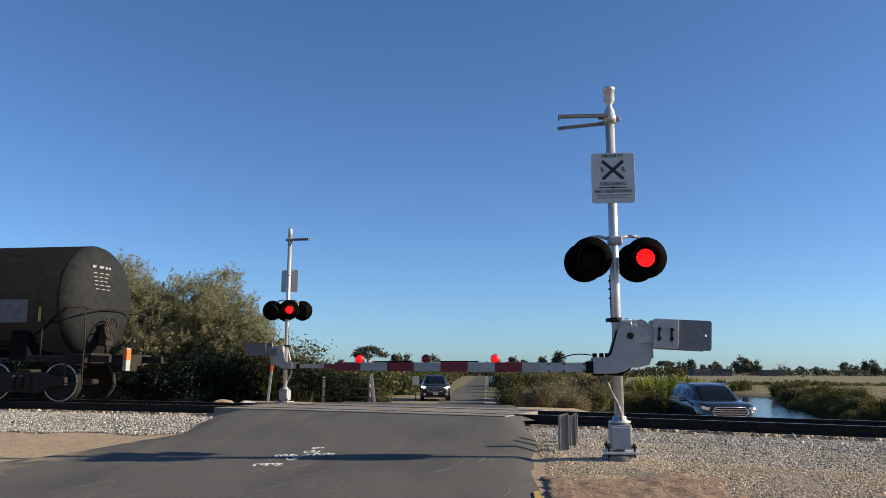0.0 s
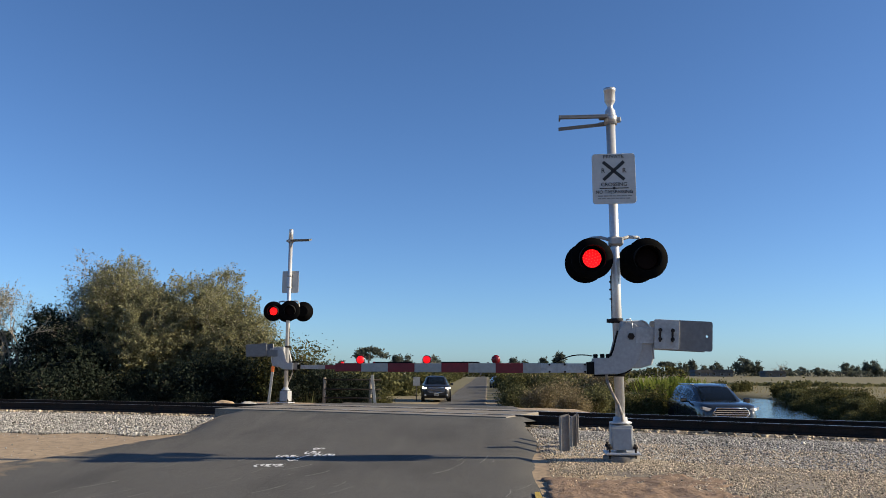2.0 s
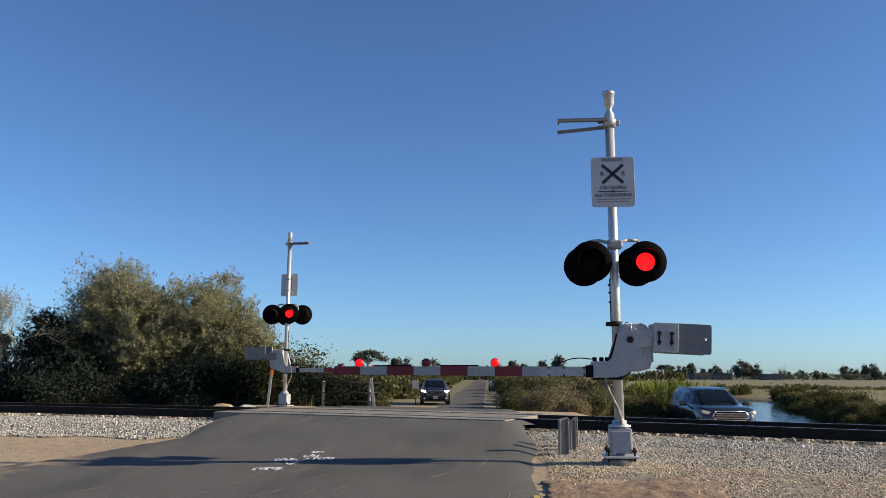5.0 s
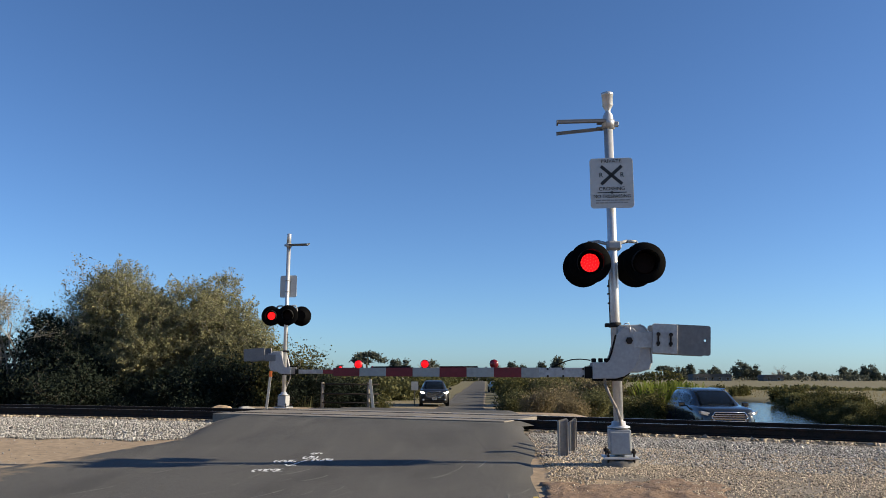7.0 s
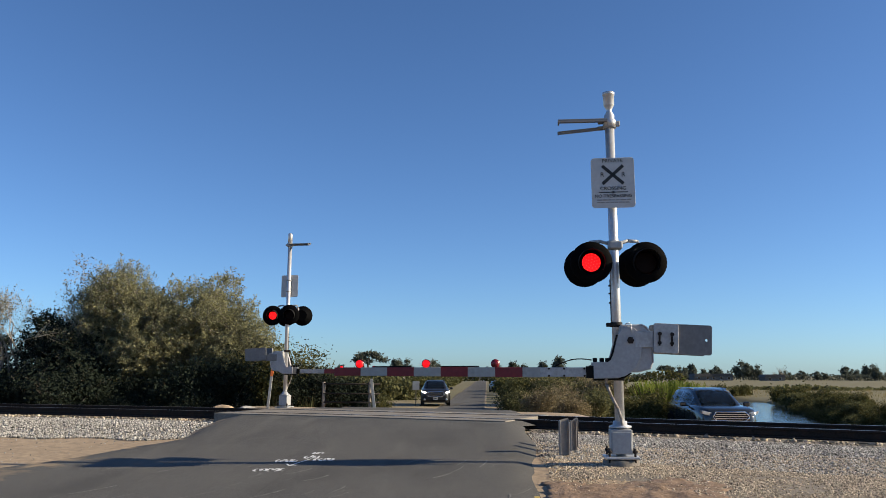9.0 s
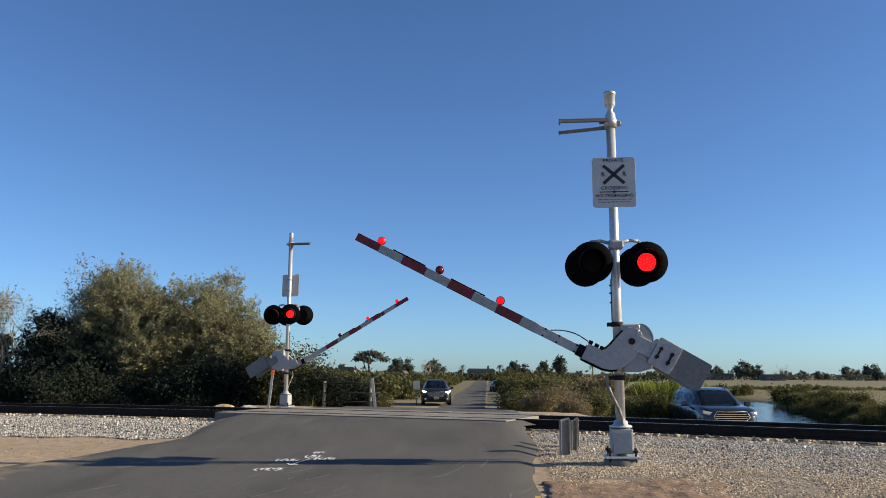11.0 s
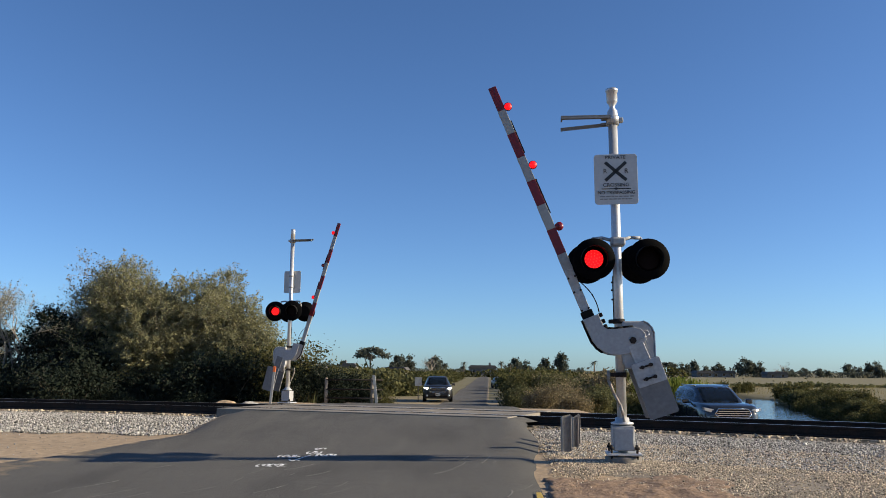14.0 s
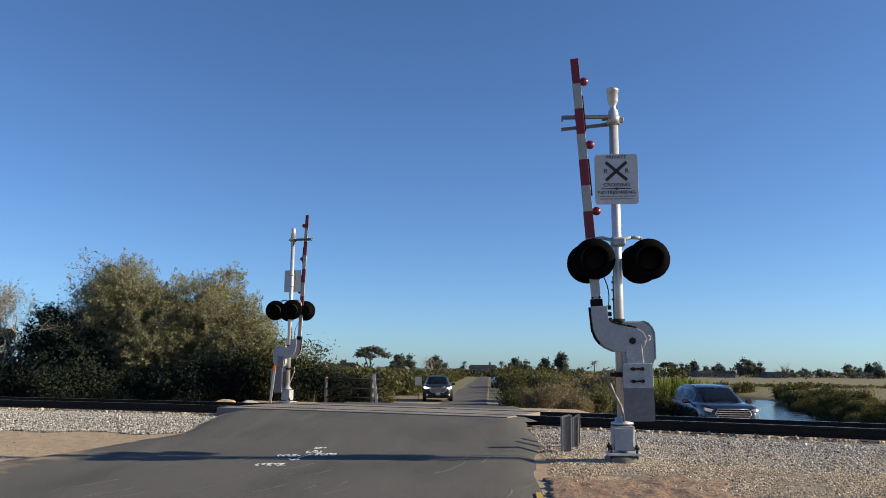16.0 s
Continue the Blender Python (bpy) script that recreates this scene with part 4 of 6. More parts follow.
    # front: grille, lamps, bumper, plate
    bm = slab(bmesh.new(), [(-0.50 * W, 0.96 * k), (0.50 * W, 0.96 * k), (0.60 * W, 0.80 * k), (0.44 * W, 0.62 * k), (-0.44 * W, 0.62 * k), (-0.60 * W, 0.80 * k)], -L / 2 - 0.035, -L / 2 + 0.12, 0.008)
    grille = part("grille", bm, M_BLACKM, car)
    for z in (0.675, 0.745, 0.815, 0.885):
        bm = box(bmesh.new(), (1.14 - abs(z - 0.80) * 1.6) * W, 0.02, 0.026, (0, -L / 2 - 0.045, z * k), bevel=0.006)
        part("grille_bar", bm, M_CHROME, grille, "chrome grille bar")
    bm = bmesh.new()
    ol = [(-0.50, 0.965), (0.50, 0.965), (0.605, 0.80), (0.44, 0.615), (-0.44, 0.615), (-0.605, 0.80)]
    for a, b in zip(ol, ol[1:] + ol[:1]):
        rod(bm, (a[0] * W, -L / 2 - 0.04, a[1] * k), (b[0] * W, -L / 2 - 0.04, b[1] * k), 0.016, seg=8)
    part("grille_surround", bm, M_CHROME, grille, "chrome grille surround")
    for s in (-1, 1):
        bm = slab(bmesh.new(), [(s * 0.62 * W, 0.82 * k), (s * 0.93 * W, 0.90 * k), (s * 0.95 * W, 1.01 * k), (s * 0.62 * W, 0.94 * k)], -L * 0.485 - 0.045, -L * 0.44, 0.012)
        lampb = part("headlight", bm, M_HEADLIGHT if lit == 2 else M_LAMPGLASS, car, "lit headlight" if lit else "clear headlight")
        if lit == 1 and s == 1:
            b2 = lathe(bmesh.new(), [(0.03, 0.0), (0.028, 0.01), (0.0001, 0.014)], 12, Matrix.Translation((s * 0.82 * W, -L * 0.485 - 0.045, 0.93 * k)) @ Matrix.Rotation(radians(90), 4, "X"))
            part("bulb", b2, M_HEADLIGHT, lampb)
        bm = lathe(bmesh.new(), [(0.075, 0.0), (0.07, 0.03), (0.0001, 0.035)], 14, Matrix.Translation((s * 0.74 * W, -L / 2 + 0.02, 0.44 * k)) @ Matrix.Rotation(radians(90), 4, "X"))
        part("fog_lamp", bm, M_HEADLIGHT if lit == 1 and s == 1 else M_LAMPGLASS, car)
        # mirrors
        bm = box(bmesh.new(), 0.22, 0.13, 0.16, (s * (W + 0.12), -0.165 * L, 1.17 * k), bevel=0.045)
        box(bm, 0.12, 0.05, 0.05, (s * (W - 0.01), -0.165 * L, 1.12 * k), bevel=0.01)
        part("mirror", bm, paint, car)
        bm = box(bmesh.new(), 0.03, 1.9, 0.05, (s * 0.60 * W, 0.14 * L, H - 0.03), bevel=0.012)
        part("roof_rail", bm, M_CHROME if paint is M_BLUECAR else M_BLACKM, car)
        for y in (0.0, 0.2):
            bm = box(bmesh.new(), 0.025, 0.20, 0.03, (s * (W + 0.004), (y + 0.02) * L, 0.97 * k), bevel=0.008)
            part("door_handle", bm, paint, car)
            bm = box(bmesh.new(), 0.012, 0.012, 0.62, (s * (W * 0.995), (y - 0.12 + 0.03) * L, 0.68 * k))
            part("door_gap", bm, M_BLACKM, car)
        bm = box(bmesh.new(), 0.03, 0.46 * L, 0.10, (s * (W * 0.985), 0.0, 0.30 * k), bevel=0.01)
        part("sill_trim", bm, M_BLACKM, car)
    bm = box(bmesh.new(), 1.3 * W, 0.10, 0.13, (0, -L / 2 + 0.0, 0.40 * k), bevel=0.03)
    part("lower_grille", bm, M_BLACKM, car)
    bm = box(bmesh.new(), 0.32, 0.012, 0.16, (0, -L / 2 - 0.06, 0.50 * k), bevel=0.004)
    plate = part("number_plate", bm, M_SIGN, car, "plain number plate")
    for dx in (-0.09, 0.0, 0.09):
        part("plate_bar", box(bmesh.new(), 0.06, 0.006, 0.07, (dx, -L / 2 - 0.068, 0.50 * k)), M_INK, plate)
    for s in (-1, 1):
        for y in (-0.305, 0.29):
            q = Matrix.Translation((s * (W - 0.12), y * L, 0.36)) @ Matrix.Rotation(radians(90 * s), 4, "Y")
            bm = lathe(bmesh.new(), [(0.22, -0.10), (0.34, -0.12), (0.36, -0.09), (0.36, 0.09), (0.34, 0.12), (0.25, 0.13), (0.23, 0.10)], 28, q, False)
            w = part("wheel", bm, M_RUBBER, car)
            bm = lathe(bmesh.new(), [(0.235, 0.06), (0.235, 0.122), (0.215, 0.125), (0.20, 0.09), (0.05, 0.075), (0.04, 0.10), (0.0001, 0.10)], 24, q)
            for a in range(5):
                box(bm, 0.05, 0.20, 0.03, turn=q @ Matrix.Rotation(radians(72 * a), 4, "Z") @ Matrix.Translation((0, 0.11, 0.10)))
            part("rim", bm, M_CHROME, w, "silver alloy rim")
            bm = lathe(bmesh.new(), [(0.40, 0.135), (0.43, 0.130), (0.43, 0.11), (0.0001, 0.09)], 28, q)
            part("wheel_arch", bm, M_BLACKM, car)
    return car


suv(pose(9.40, 28.8, ground_z(9.40, 28.8) - 0.02, rz=-1), "blue-grey crossover car parked beyond the track by the slough", M_BLUECAR, 1, 4.75, 1.93, 1.66)
suv(pose(-0.53, 59.5, road_z(-0.53, 59.5), rz=1.5), "black crossover car waiting on the lane, headlights on", M_BLACKCAR, 2, 4.7, 2.08, 1.78)


# ---- plants ----
def leaf_cloud(points, size, seed, stretch=1.6):
    """Many small bent leaves, one at each point."""
    r = np.random.RandomState(seed)
    p = np.asarray(points, float)
    n = len(p)
    a = r.normal(size=(n, 3))
    a /= np.linalg.norm(a, axis=1)[:, None]
    b = np.cross(a, r.normal(size=(n, 3)))
    b /= np.linalg.norm(b, axis=1)[:, None]
    c = np.cross(a, b)
    s = (size * r.uniform(0.6, 1.35, n))[:, None]
    v = np.stack([p - a * s * stretch / 2, p + b * s / 2 + c * s * 0.12, p + a * s * stretch / 2, p - b * s / 2 + c * s * 0.12], 1).reshape(-1, 3)
    me = bpy.data.meshes.new("leaves")
    me.vertices.add(4 * n)
    me.vertices.foreach_set("co", v.ravel())
    me.loops.add(4 * n)
    me.loops.foreach_set("vertex_index", np.arange(4 * n, dtype=np.int32))
    me.polygons.add(n)
    me.polygons.foreach_set("loop_start", np.arange(0, 4 * n, 4, dtype=np.int32))
    me.update(calc_edges=True)
    return me


def wood_mesh(segs, sides=3):
    v, f = [], []
    for a, b, ra, rb in segs:
        d = (b - a).normalized()
        u = d.orthogonal().normalized()
        w = d.cross(u)
        base = len(v)
        for p, r in ((a, ra), (b, rb)):
            v += [p + (u * math.cos(2 * math.pi * i / sides) + w * math.sin(2 * math.pi * i / sides)) * r for i in range(sides)]
        f += [(base + i, base + (i + 1) % sides, base + sides + (i + 1) % sides, base + sides + i) for i in range(sides)]
    return data(v, f, True)


def grow(rng, h, spread, stems, depth, lean=Vector()):
    """Forking limbs; returns wood segments and twig lines."""
    segs, twigs = [], []

    def limb(p, d, length, r, level):
        n = 3
        for i in range(n):
            nd = (d + Vector((rng.gauss(0, 0.16), rng.gauss(0, 0.16), rng.gauss(0.04, 0.10)))).normalized()
            q = p + nd * (length / n)
            segs.append((p, q, r, r * 0.82))
            if level <= 1:
                twigs.append((p, q))
            p, d, r = q, nd, r * 0.82
            if level > 0 and i > 0:
                for _ in range(2 if level > 1 else 4):
                    side = Vector((rng.gauss(0, 1), rng.gauss(0, 1), rng.gauss(0.25, 0.5))).normalized()
                    limb(p, (d * 0.55 + side * spread).normalized(), length * rng.uniform(0.5, 0.75), r * 0.6, level - 1)

    for i in range(stems):
        a = rng.uniform(0, 6.28)
        o = Vector((math.cos(a), math.sin(a), 0)) * (0.02 * stems * rng.random())
        d = Vector((math.cos(a) * 0.35 * (stems > 1), math.sin(a) * 0.35 * (stems > 1), 1)) + lean
        limb(o - Vector((0, 0, 0.15)), d.normalized(), h * rng.uniform(0.42, 0.55), 0.022 * h, depth)
    return segs, twigs


def plant(name, m, label, category, group, h, seed, leaf, bark, count, size, spread=0.8, stems=3, depth=3, scatter=0.22, lean=Vector(), kind=""):
    rng = random.Random(seed)
    segs, twigs = grow(rng, h, spread, stems, depth, lean)
    top = max(max(a.z, b.z) for a, b, _, _ in segs)
    k = h / top
    segs = [(a * k, b * k, ra * k, rb * k) for a, b, ra, rb in segs]
    twigs = [(a * k, b * k) for a, b in twigs]
    r = np.random.RandomState(seed)
    A = np.array([t[0] for t in twigs])
    B = np.array([t[1] for t in twigs])
    i = r.randint(0, len(twigs), count)
    t = r.rand(count)[:, None]
    p = A[i] * (1 - t) + B[i] * t + r.normal(size=(count, 3)) * scatter * np.array([1, 1, 0.8])
    p[:, 2] = np.maximum(p[:, 2], 0.03)
    ob = thing(name, m, label, category, group)
    part("trunk", wood_mesh(segs), bark, ob)
    part("crown", leaf_cloud(p, size, seed), leaf, ob)
    return ob


def at(x, y, rz=0, dz=0.0, s=1.0):
    return pose(x, y, ground_z(x, y) + dz, rz=rz) @ Matrix.Scale(s, 4)


# thicket beyond the track
def canopy(m, seed, h, low, wide, leaf, bark, leaves, size, clumps, label, stems=3, loose=0.0):
    """A tree whose limbs fork out to many small leafy sprays that fill a domed crown."""
    rng, r = random.Random(seed), np.random.RandomState(seed)
    ob = thing("tree", m, label, "tree", "thicket trees")
    segs, pts = [], []
    feet = [Vector((rng.uniform(-0.25, 0.25), rng.uniform(-0.25, 0.25), -0.15)) for _ in range(stems)]
    forks = []
    for i, p in enumerate(feet):
        a = 2 * math.pi * (i + rng.random()) / stems
        d = Vector((math.cos(a) * 0.45, math.sin(a) * 0.45, 1)).normalized()
        rad = 0.013 * h
        for j in range(6):
            q = p + d * (h * 0.115)
            segs.append((p, q, rad, rad * 0.86))
            p, rad = q, rad * 0.86
            forks.append((p, rad))
            d = (d + Vector((rng.gauss(0, 0.20), rng.gauss(0, 0.20), 0.02))).normalized()
    mid, half = (h + low) / 2, (h - low) / 2
    per = leaves // clumps
    for i in range(clumps):
        a, u = rng.uniform(0, 6.283), rng.uniform(-0.85, 1)
        k = rng.uniform(0.08, 1.0) ** 0.45
        flat = math.sqrt(max(0.0, 1 - u * u))
        bulge = 1 + 0.22 * noise.noise((math.cos(a) * 1.6 * flat, math.sin(a) * 1.6 * flat + seed, u * 1.8)) + loose * rng.uniform(-0.1, 0.25)
        c = Vector((wide * flat * k * bulge * math.cos(a), wide * flat * k * bulge * math.sin(a), mid + half * u * k * bulge))
        base, rad = min(forks, key=lambda f: (f[0] - c).length * rng.uniform(0.7, 1.6) + 0.9 * max(0.0, f[0].z - c.z))
        knee = base.lerp(c, 0.55) + Vector((rng.gauss(0, 0.07), rng.gauss(0, 0.07), 0.10))
        segs += [(base, knee, min(rad, 0.018) * 0.7, 0.007), (knee, c, 0.007, 0.003)]
        # sprays of leaves strung along a few outward twigs
        out = (c - Vector((0, 0, mid * 0.8))).normalized()
        for _ in range(5):
            d = (out * 0.7 + Vector((rng.gauss(0, 0.7), rng.gauss(0, 0.7), rng.gauss(0.15, 0.5)))).normalized()
            ln = rng.uniform(0.22, 0.5) * (1 + loose)
            tip = c + d * ln
            segs.append((c, tip, 0.005, 0.002))
            n = max(2, int(per / 5 * rng.uniform(0.6, 1.4)))
            t = r.rand(n)[:, None] ** 0.8
            pts.append(np.array(c) * (1 - t) + np.array(tip) * t + r.normal(size=(n, 3)) * (0.085 - 0.045 * t))
    p = np.concatenate(pts)
    p[:, 2] = np.maximum(p[:, 2], 0.03)
    part("trunk", wood_mesh(segs), bark, ob)
    part("crown", leaf_cloud(p, size, seed, 1.9), leaf, ob)
    return ob


# x, y, height, foot of the crown, half width, leaves, bark, count, leaf size, sprays, stems, looseness
THICKET = (
    (-11.8, 29.8, 5.75, 1.5, 1.6, M_WOODLEAF, M_PALEBARK, 56000, 0.039, 380, 5, 0.45, "grey-olive tree with a domed crown in a thicket by the railway"),
    (-12.9, 29.9, 5.9, 2.0, 0.95, M_GREYLEAF, M_PALEBARK, 9000, 0.044, 130, 3, 0.9, "loose grey-green tree with thin upright branches by the railway"),
    (-8.8, 29.6, 5.4, 1.3, 1.65, M_WOODLEAF, M_PALEBARK, 58000, 0.039, 380, 5, 0.45, "grey-olive tree with a domed crown in a thicket by the railway"),
    (-10.4, 29.0, 4.6, 1.0, 1.3, M_WOODLEAF, M_BARK, 33000, 0.039, 230, 4, 0.4, "grey-olive tree with hidden stems between two taller trees"),
    (-7.3, 28.9, 3.9, 0.6, 1.15, M_WOODLEAF, M_BARK, 30000, 0.039, 200, 4, 0.4, "low golden-olive tree at the end of a thicket by the railway"),
    (-6.35, 28.4, 2.7, 0.2, 0.8, M_WOODLEAF, M_BARK, 15000, 0.040, 120, 5, 0.4, "small olive tree at the end of a thicket by the railway"),
    (-14.25, 29.4, 4.0, 0.8, 0.95, M_DARKSHADELEAF, M_BARK, 15000, 0.05, 140, 3, 0.4, "dark green tree in a thicket by the railway"),
    (-12.9, 28.6, 3.4, 0.6, 1.2, M_DARKSHADELEAF, M_PALEBARK, 18000, 0.052, 150, 4, 0.2, "dark green tree with pale stems in a thicket"),
    (-11.4, 31.8, 5.0, 0.6, 1.7, M_DARKSHADELEAF, M_BARK, 16000, 0.075, 150, 4, 0.1, "dark green tree at the back of a thicket"),
    (-9.4, 31.4, 4.6, 0.6, 1.6, M_DARKSHADELEAF, M_BARK, 15000, 0.075, 150, 4, 0.1, "dark green tree at the back of a thicket"),
    # added mostly out of view, kept for the shade it casts
    (-18.6, 31.5, 4.4, 0.6, 1.6, M_DARKSHADELEAF, M_BARK, 12000, 0.07, 140, 4, 0.1, "dark green tree in a thicket by the railway"),
)
for i, (x, y, h, low, wide, leaf, bark, n, size, clumps, stems, loose, label) in enumerate(THICKET):
    canopy(at(x, y), 20 + i, h, low, wide, leaf, bark, n, size, clumps, label, stems, loose)
plant("bare_tree", at(-16.0, 29.8), "half-bare grey tree with pale branches", "tree", "thicket trees", 5.2, 20, M_GREYLEAF, M_PALEBARK, 8000, 0.04, 0.75, 3, 3, 0.12)
plant("bare_tree", at(-15.2, 31.2), "half-bare grey tree with pale branches", "tree", "thicket trees", 5.0, 45, M_GREYLEAF, M_PALEBARK, 5000, 0.04, 0.75, 3, 3, 0.12)
rng = random.Random(9)
proto = []
# the first two carry undergrowth shade in their leaf colour
for i, (leaf, n) in enumerate(((M_DARKSHADELEAF, 11000), (M_DARKSHADELEAF, 11000), (M_GREEN, 9000))):
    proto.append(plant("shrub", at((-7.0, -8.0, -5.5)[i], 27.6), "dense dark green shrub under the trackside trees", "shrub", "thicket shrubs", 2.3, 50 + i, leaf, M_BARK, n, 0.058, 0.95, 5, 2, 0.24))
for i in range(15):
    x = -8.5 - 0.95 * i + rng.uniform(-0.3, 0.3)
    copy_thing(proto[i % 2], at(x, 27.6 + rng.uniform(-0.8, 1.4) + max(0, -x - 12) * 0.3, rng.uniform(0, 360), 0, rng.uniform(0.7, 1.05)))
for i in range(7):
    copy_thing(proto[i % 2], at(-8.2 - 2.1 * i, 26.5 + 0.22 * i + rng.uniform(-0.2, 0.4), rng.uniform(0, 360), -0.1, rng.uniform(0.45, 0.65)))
# near-black bushes put shade low down, greener ones show above and behind
for x, y, sc in ((-4.8, 27.2, 0.78), (-4.0, 27.6, 0.66), (-3.2, 28.0, 0.62), (-2.7, 28.1, 0.5)):
    copy_thing(proto[0], at(x, y, x * 90, 0, sc))
    copy_thing(proto[2], at(x + 0.3, y + 1.5, x * 70, 0, sc * 0.92))

# brush along the lane and the slough
brush = [
    plant("bush", at(-4.9, 33), "olive green roadside bush", "bush", "roadside bushes", 1.7, 71, M_OLIVE, M_BARK, 8000, 0.075, 1.0, 5, 2, 0.28),
    plant("bush", at(4.9, 52), "dark green roadside bush", "bush", "roadside bushes", 2.0, 72, M_GREEN, M_BARK, 8000, 0.08, 1.0, 5, 2, 0.3),
    plant("bush", at(6.9, 51), "dry tan brush beside the lane", "bush", "roadside bushes", 1.8, 73, M_TANLEAF, M_PALEBARK, 8000, 0.07, 1.0, 6, 2, 0.3),
    plant("bush", at(9.5, 33.2), "bright green bush beside the parked car", "bush", "roadside bushes", 1.75, 74, M_BRIGHT, M_BARK, 5500, 0.075, 0.7, 9, 2, 0.2),
]
PLACES = (
    [(0, -6.4 + 0.7 * i, 38 + 1.6 * i, 1.0 + 0.1 * (i % 3)) for i in range(3)] + [(0, -5.6 + 0.9 * i, 70 + 1.5 * i, 1.2) for i in range(3)]
    + [(0 if i % 2 else 1, -7.2 - 1.2 * (i % 4) + 0.035 * i, 40 + 4.5 * i, 1.0 + 0.12 * (i % 3)) for i in range(10)]
    + [(1 if i % 3 else 0, -3.0 + 0.14 * i, 74 + 7 * i, 0.9) for i in range(8)]
    + [(1 if i < 2 else 0 if i % 2 == 0 else 2, 5.4 + 0.8 * i, 53 - 1.2 * i + 0.7 * (i % 2), 0.95 + 0.12 * (i % 3)) for i in range(10)]
    + [(0, 5.6 + 0.9 * i, 58 + 1.0 * i, 1.1) for i in range(5)]
    + [(1 if i % 2 else 0, 8.0 + 0.4 * i, 62 + 6 * i, 1.1) for i in range(7)]
    + [(1, 7.3, 30.6, 0.62), (1, 7.9, 31.4, 0.75), (3, 9.6, 34.2, 0.95), (2, 6.3, 38.5, 0.62), (0, 7.4, 40, 0.75), (2, 5.2, 43, 0.8), (0, 4.4, 46, 0.8), (0, 8.6, 43, 0.9), (2, 7.0, 44, 0.8)]
    + [(1 if i % 4 else 0, 23.3 + 0.55 * i + 0.9 * (i % 2), 46 + 2.1 * i, 0.62 - 0.012 * i + 0.1 * (i % 3)) for i in range(16)]
    + [(1, 20.6 + 1.0 * i, 40.5 + 0.5 * (i % 3), 0.5 + 0.07 * (i % 2)) for i in range(6)]
    + [(1 if i % 3 else 0, 22.3 + 0.5 * i, 44.5 + 1.9 * i, 0.42 + 0.08 * (i % 3)) for i in range(10)]
    + [(1, 20.5 + 1.0 * i, 90 + 1.2 * (i % 3), 0.42 + 0.08 * (i % 3)) for i in range(15)]
    + [(1 if i % 3 else 0, 26.5 + 1.3 * i, 45 + 2.2 * (i % 3) + 0.5 * i, 0.45 + 0.08 * (i % 4)) for i in range(12)]
    + [(0 if i % 3 else 1, -2.4 + 0.053 * 7 * i + 0.3 * (i % 2), 84 + 7 * i, 0.85) for i in range(16)]
    + [(1 if i % 3 else 0, 6.6 + 0.053 * 8 * i, 80 + 8 * i, 0.9) for i in range(14)]
)
far_brush = [
    plant("bush", at(-8.4, 64), "olive green bush in the distance along the lane", "bush", "distant bushes", 1.7, 75, M_OLIVE, M_BARK, 1300, 0.20, 1.0, 3, 2, 0.34),
    plant("bush", at(8.6, 66), "dark green bush in the distance along the lane", "bush", "distant bushes", 2.0, 76, M_GREEN, M_BARK, 1300, 0.21, 1.0, 3, 2, 0.36),
    plant("bush", at(12, 70), "dry tan brush in the distance", "bush", "distant bushes", 1.8, 77, M_TANLEAF, M_PALEBARK, 1300, 0.20, 1.0, 3, 2, 0.34),
]
for i, (k, x, y, s) in enumerate(PLACES):
    copy_thing(far_brush[k] if y > 62 else brush[k], at(x, y, i * 67.0, -0.05, s))

# tree line, houses and palms on the horizon: bearing across, height, kind
FAR_Y = 350.0


def umbrella_pine(m, seed, h):
    rng = random.Random(seed)
    ob = thing("pine_tree", m, "dark flat-topped pine on the horizon", "tree", "horizon trees")
    segs, pts = [], []
    r = np.random.RandomState(seed)
    for i in range(3):
        a = rng.uniform(0, 6.28)
        tip = Vector((math.cos(a) * h * 0.3, math.sin(a) * h * 0.3, h * 0.75))
        segs.append((Vector((0, 0, -0.3)), tip, h * 0.035, h * 0.015))
    for i in range(16):
        a, q = rng.uniform(0, 6.28), math.sqrt(rng.random()) * h * 0.55
        c = np.array((math.cos(a) * q, math.sin(a) * q, h * (0.88 - 0.25 * (q / h / 0.55) ** 2 + rng.uniform(-0.05, 0.05))))
        segs.append((Vector((0, 0, h * 0.55)), Vector(c), h * 0.012, h * 0.006))
        pts.append(c + r.normal(size=(130, 3)) * np.array((h * 0.09, h * 0.09, h * 0.04)))
    part("trunk", wood_mesh(segs), M_BARK, ob)
    part("crown", leaf_cloud(np.concatenate(pts), h * 0.05, seed), M_HAZELEAF, ob)
    return ob


def round_tree(m, seed, h, leaf, narrow=1.0):
    rng, r = random.Random(seed), np.random.RandomState(seed)
    ob = thing("far_tree", m, "dark green tree on the horizon", "tree", "horizon trees")
    segs, pts = [(Vector((0, 0, -0.3)), Vector((0, 0, h * 0.5)), h * 0.035, h * 0.02)], []
    for i in range(20):
        k = rng.random()
        q = h * 0.42 * narrow * math.sqrt(rng.random()) * (1 - 0.6 * k ** 2)
        a = rng.uniform(0, 6.28)
        c = np.array((math.cos(a) * q, math.sin(a) * q, h * (0.22 + 0.72 * k)))
        segs.append((Vector((0, 0, h * 0.3)), Vector(c), h * 0.012, h * 0.005))
        pts.append(c + r.normal(size=(110, 3)) * h * 0.07)
    p = np.concatenate(pts)
    p[:, 2] = np.maximum(p[:, 2], 0.2)
    part("trunk", wood_mesh(segs), M_BARK, ob)
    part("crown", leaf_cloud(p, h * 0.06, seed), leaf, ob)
    return ob


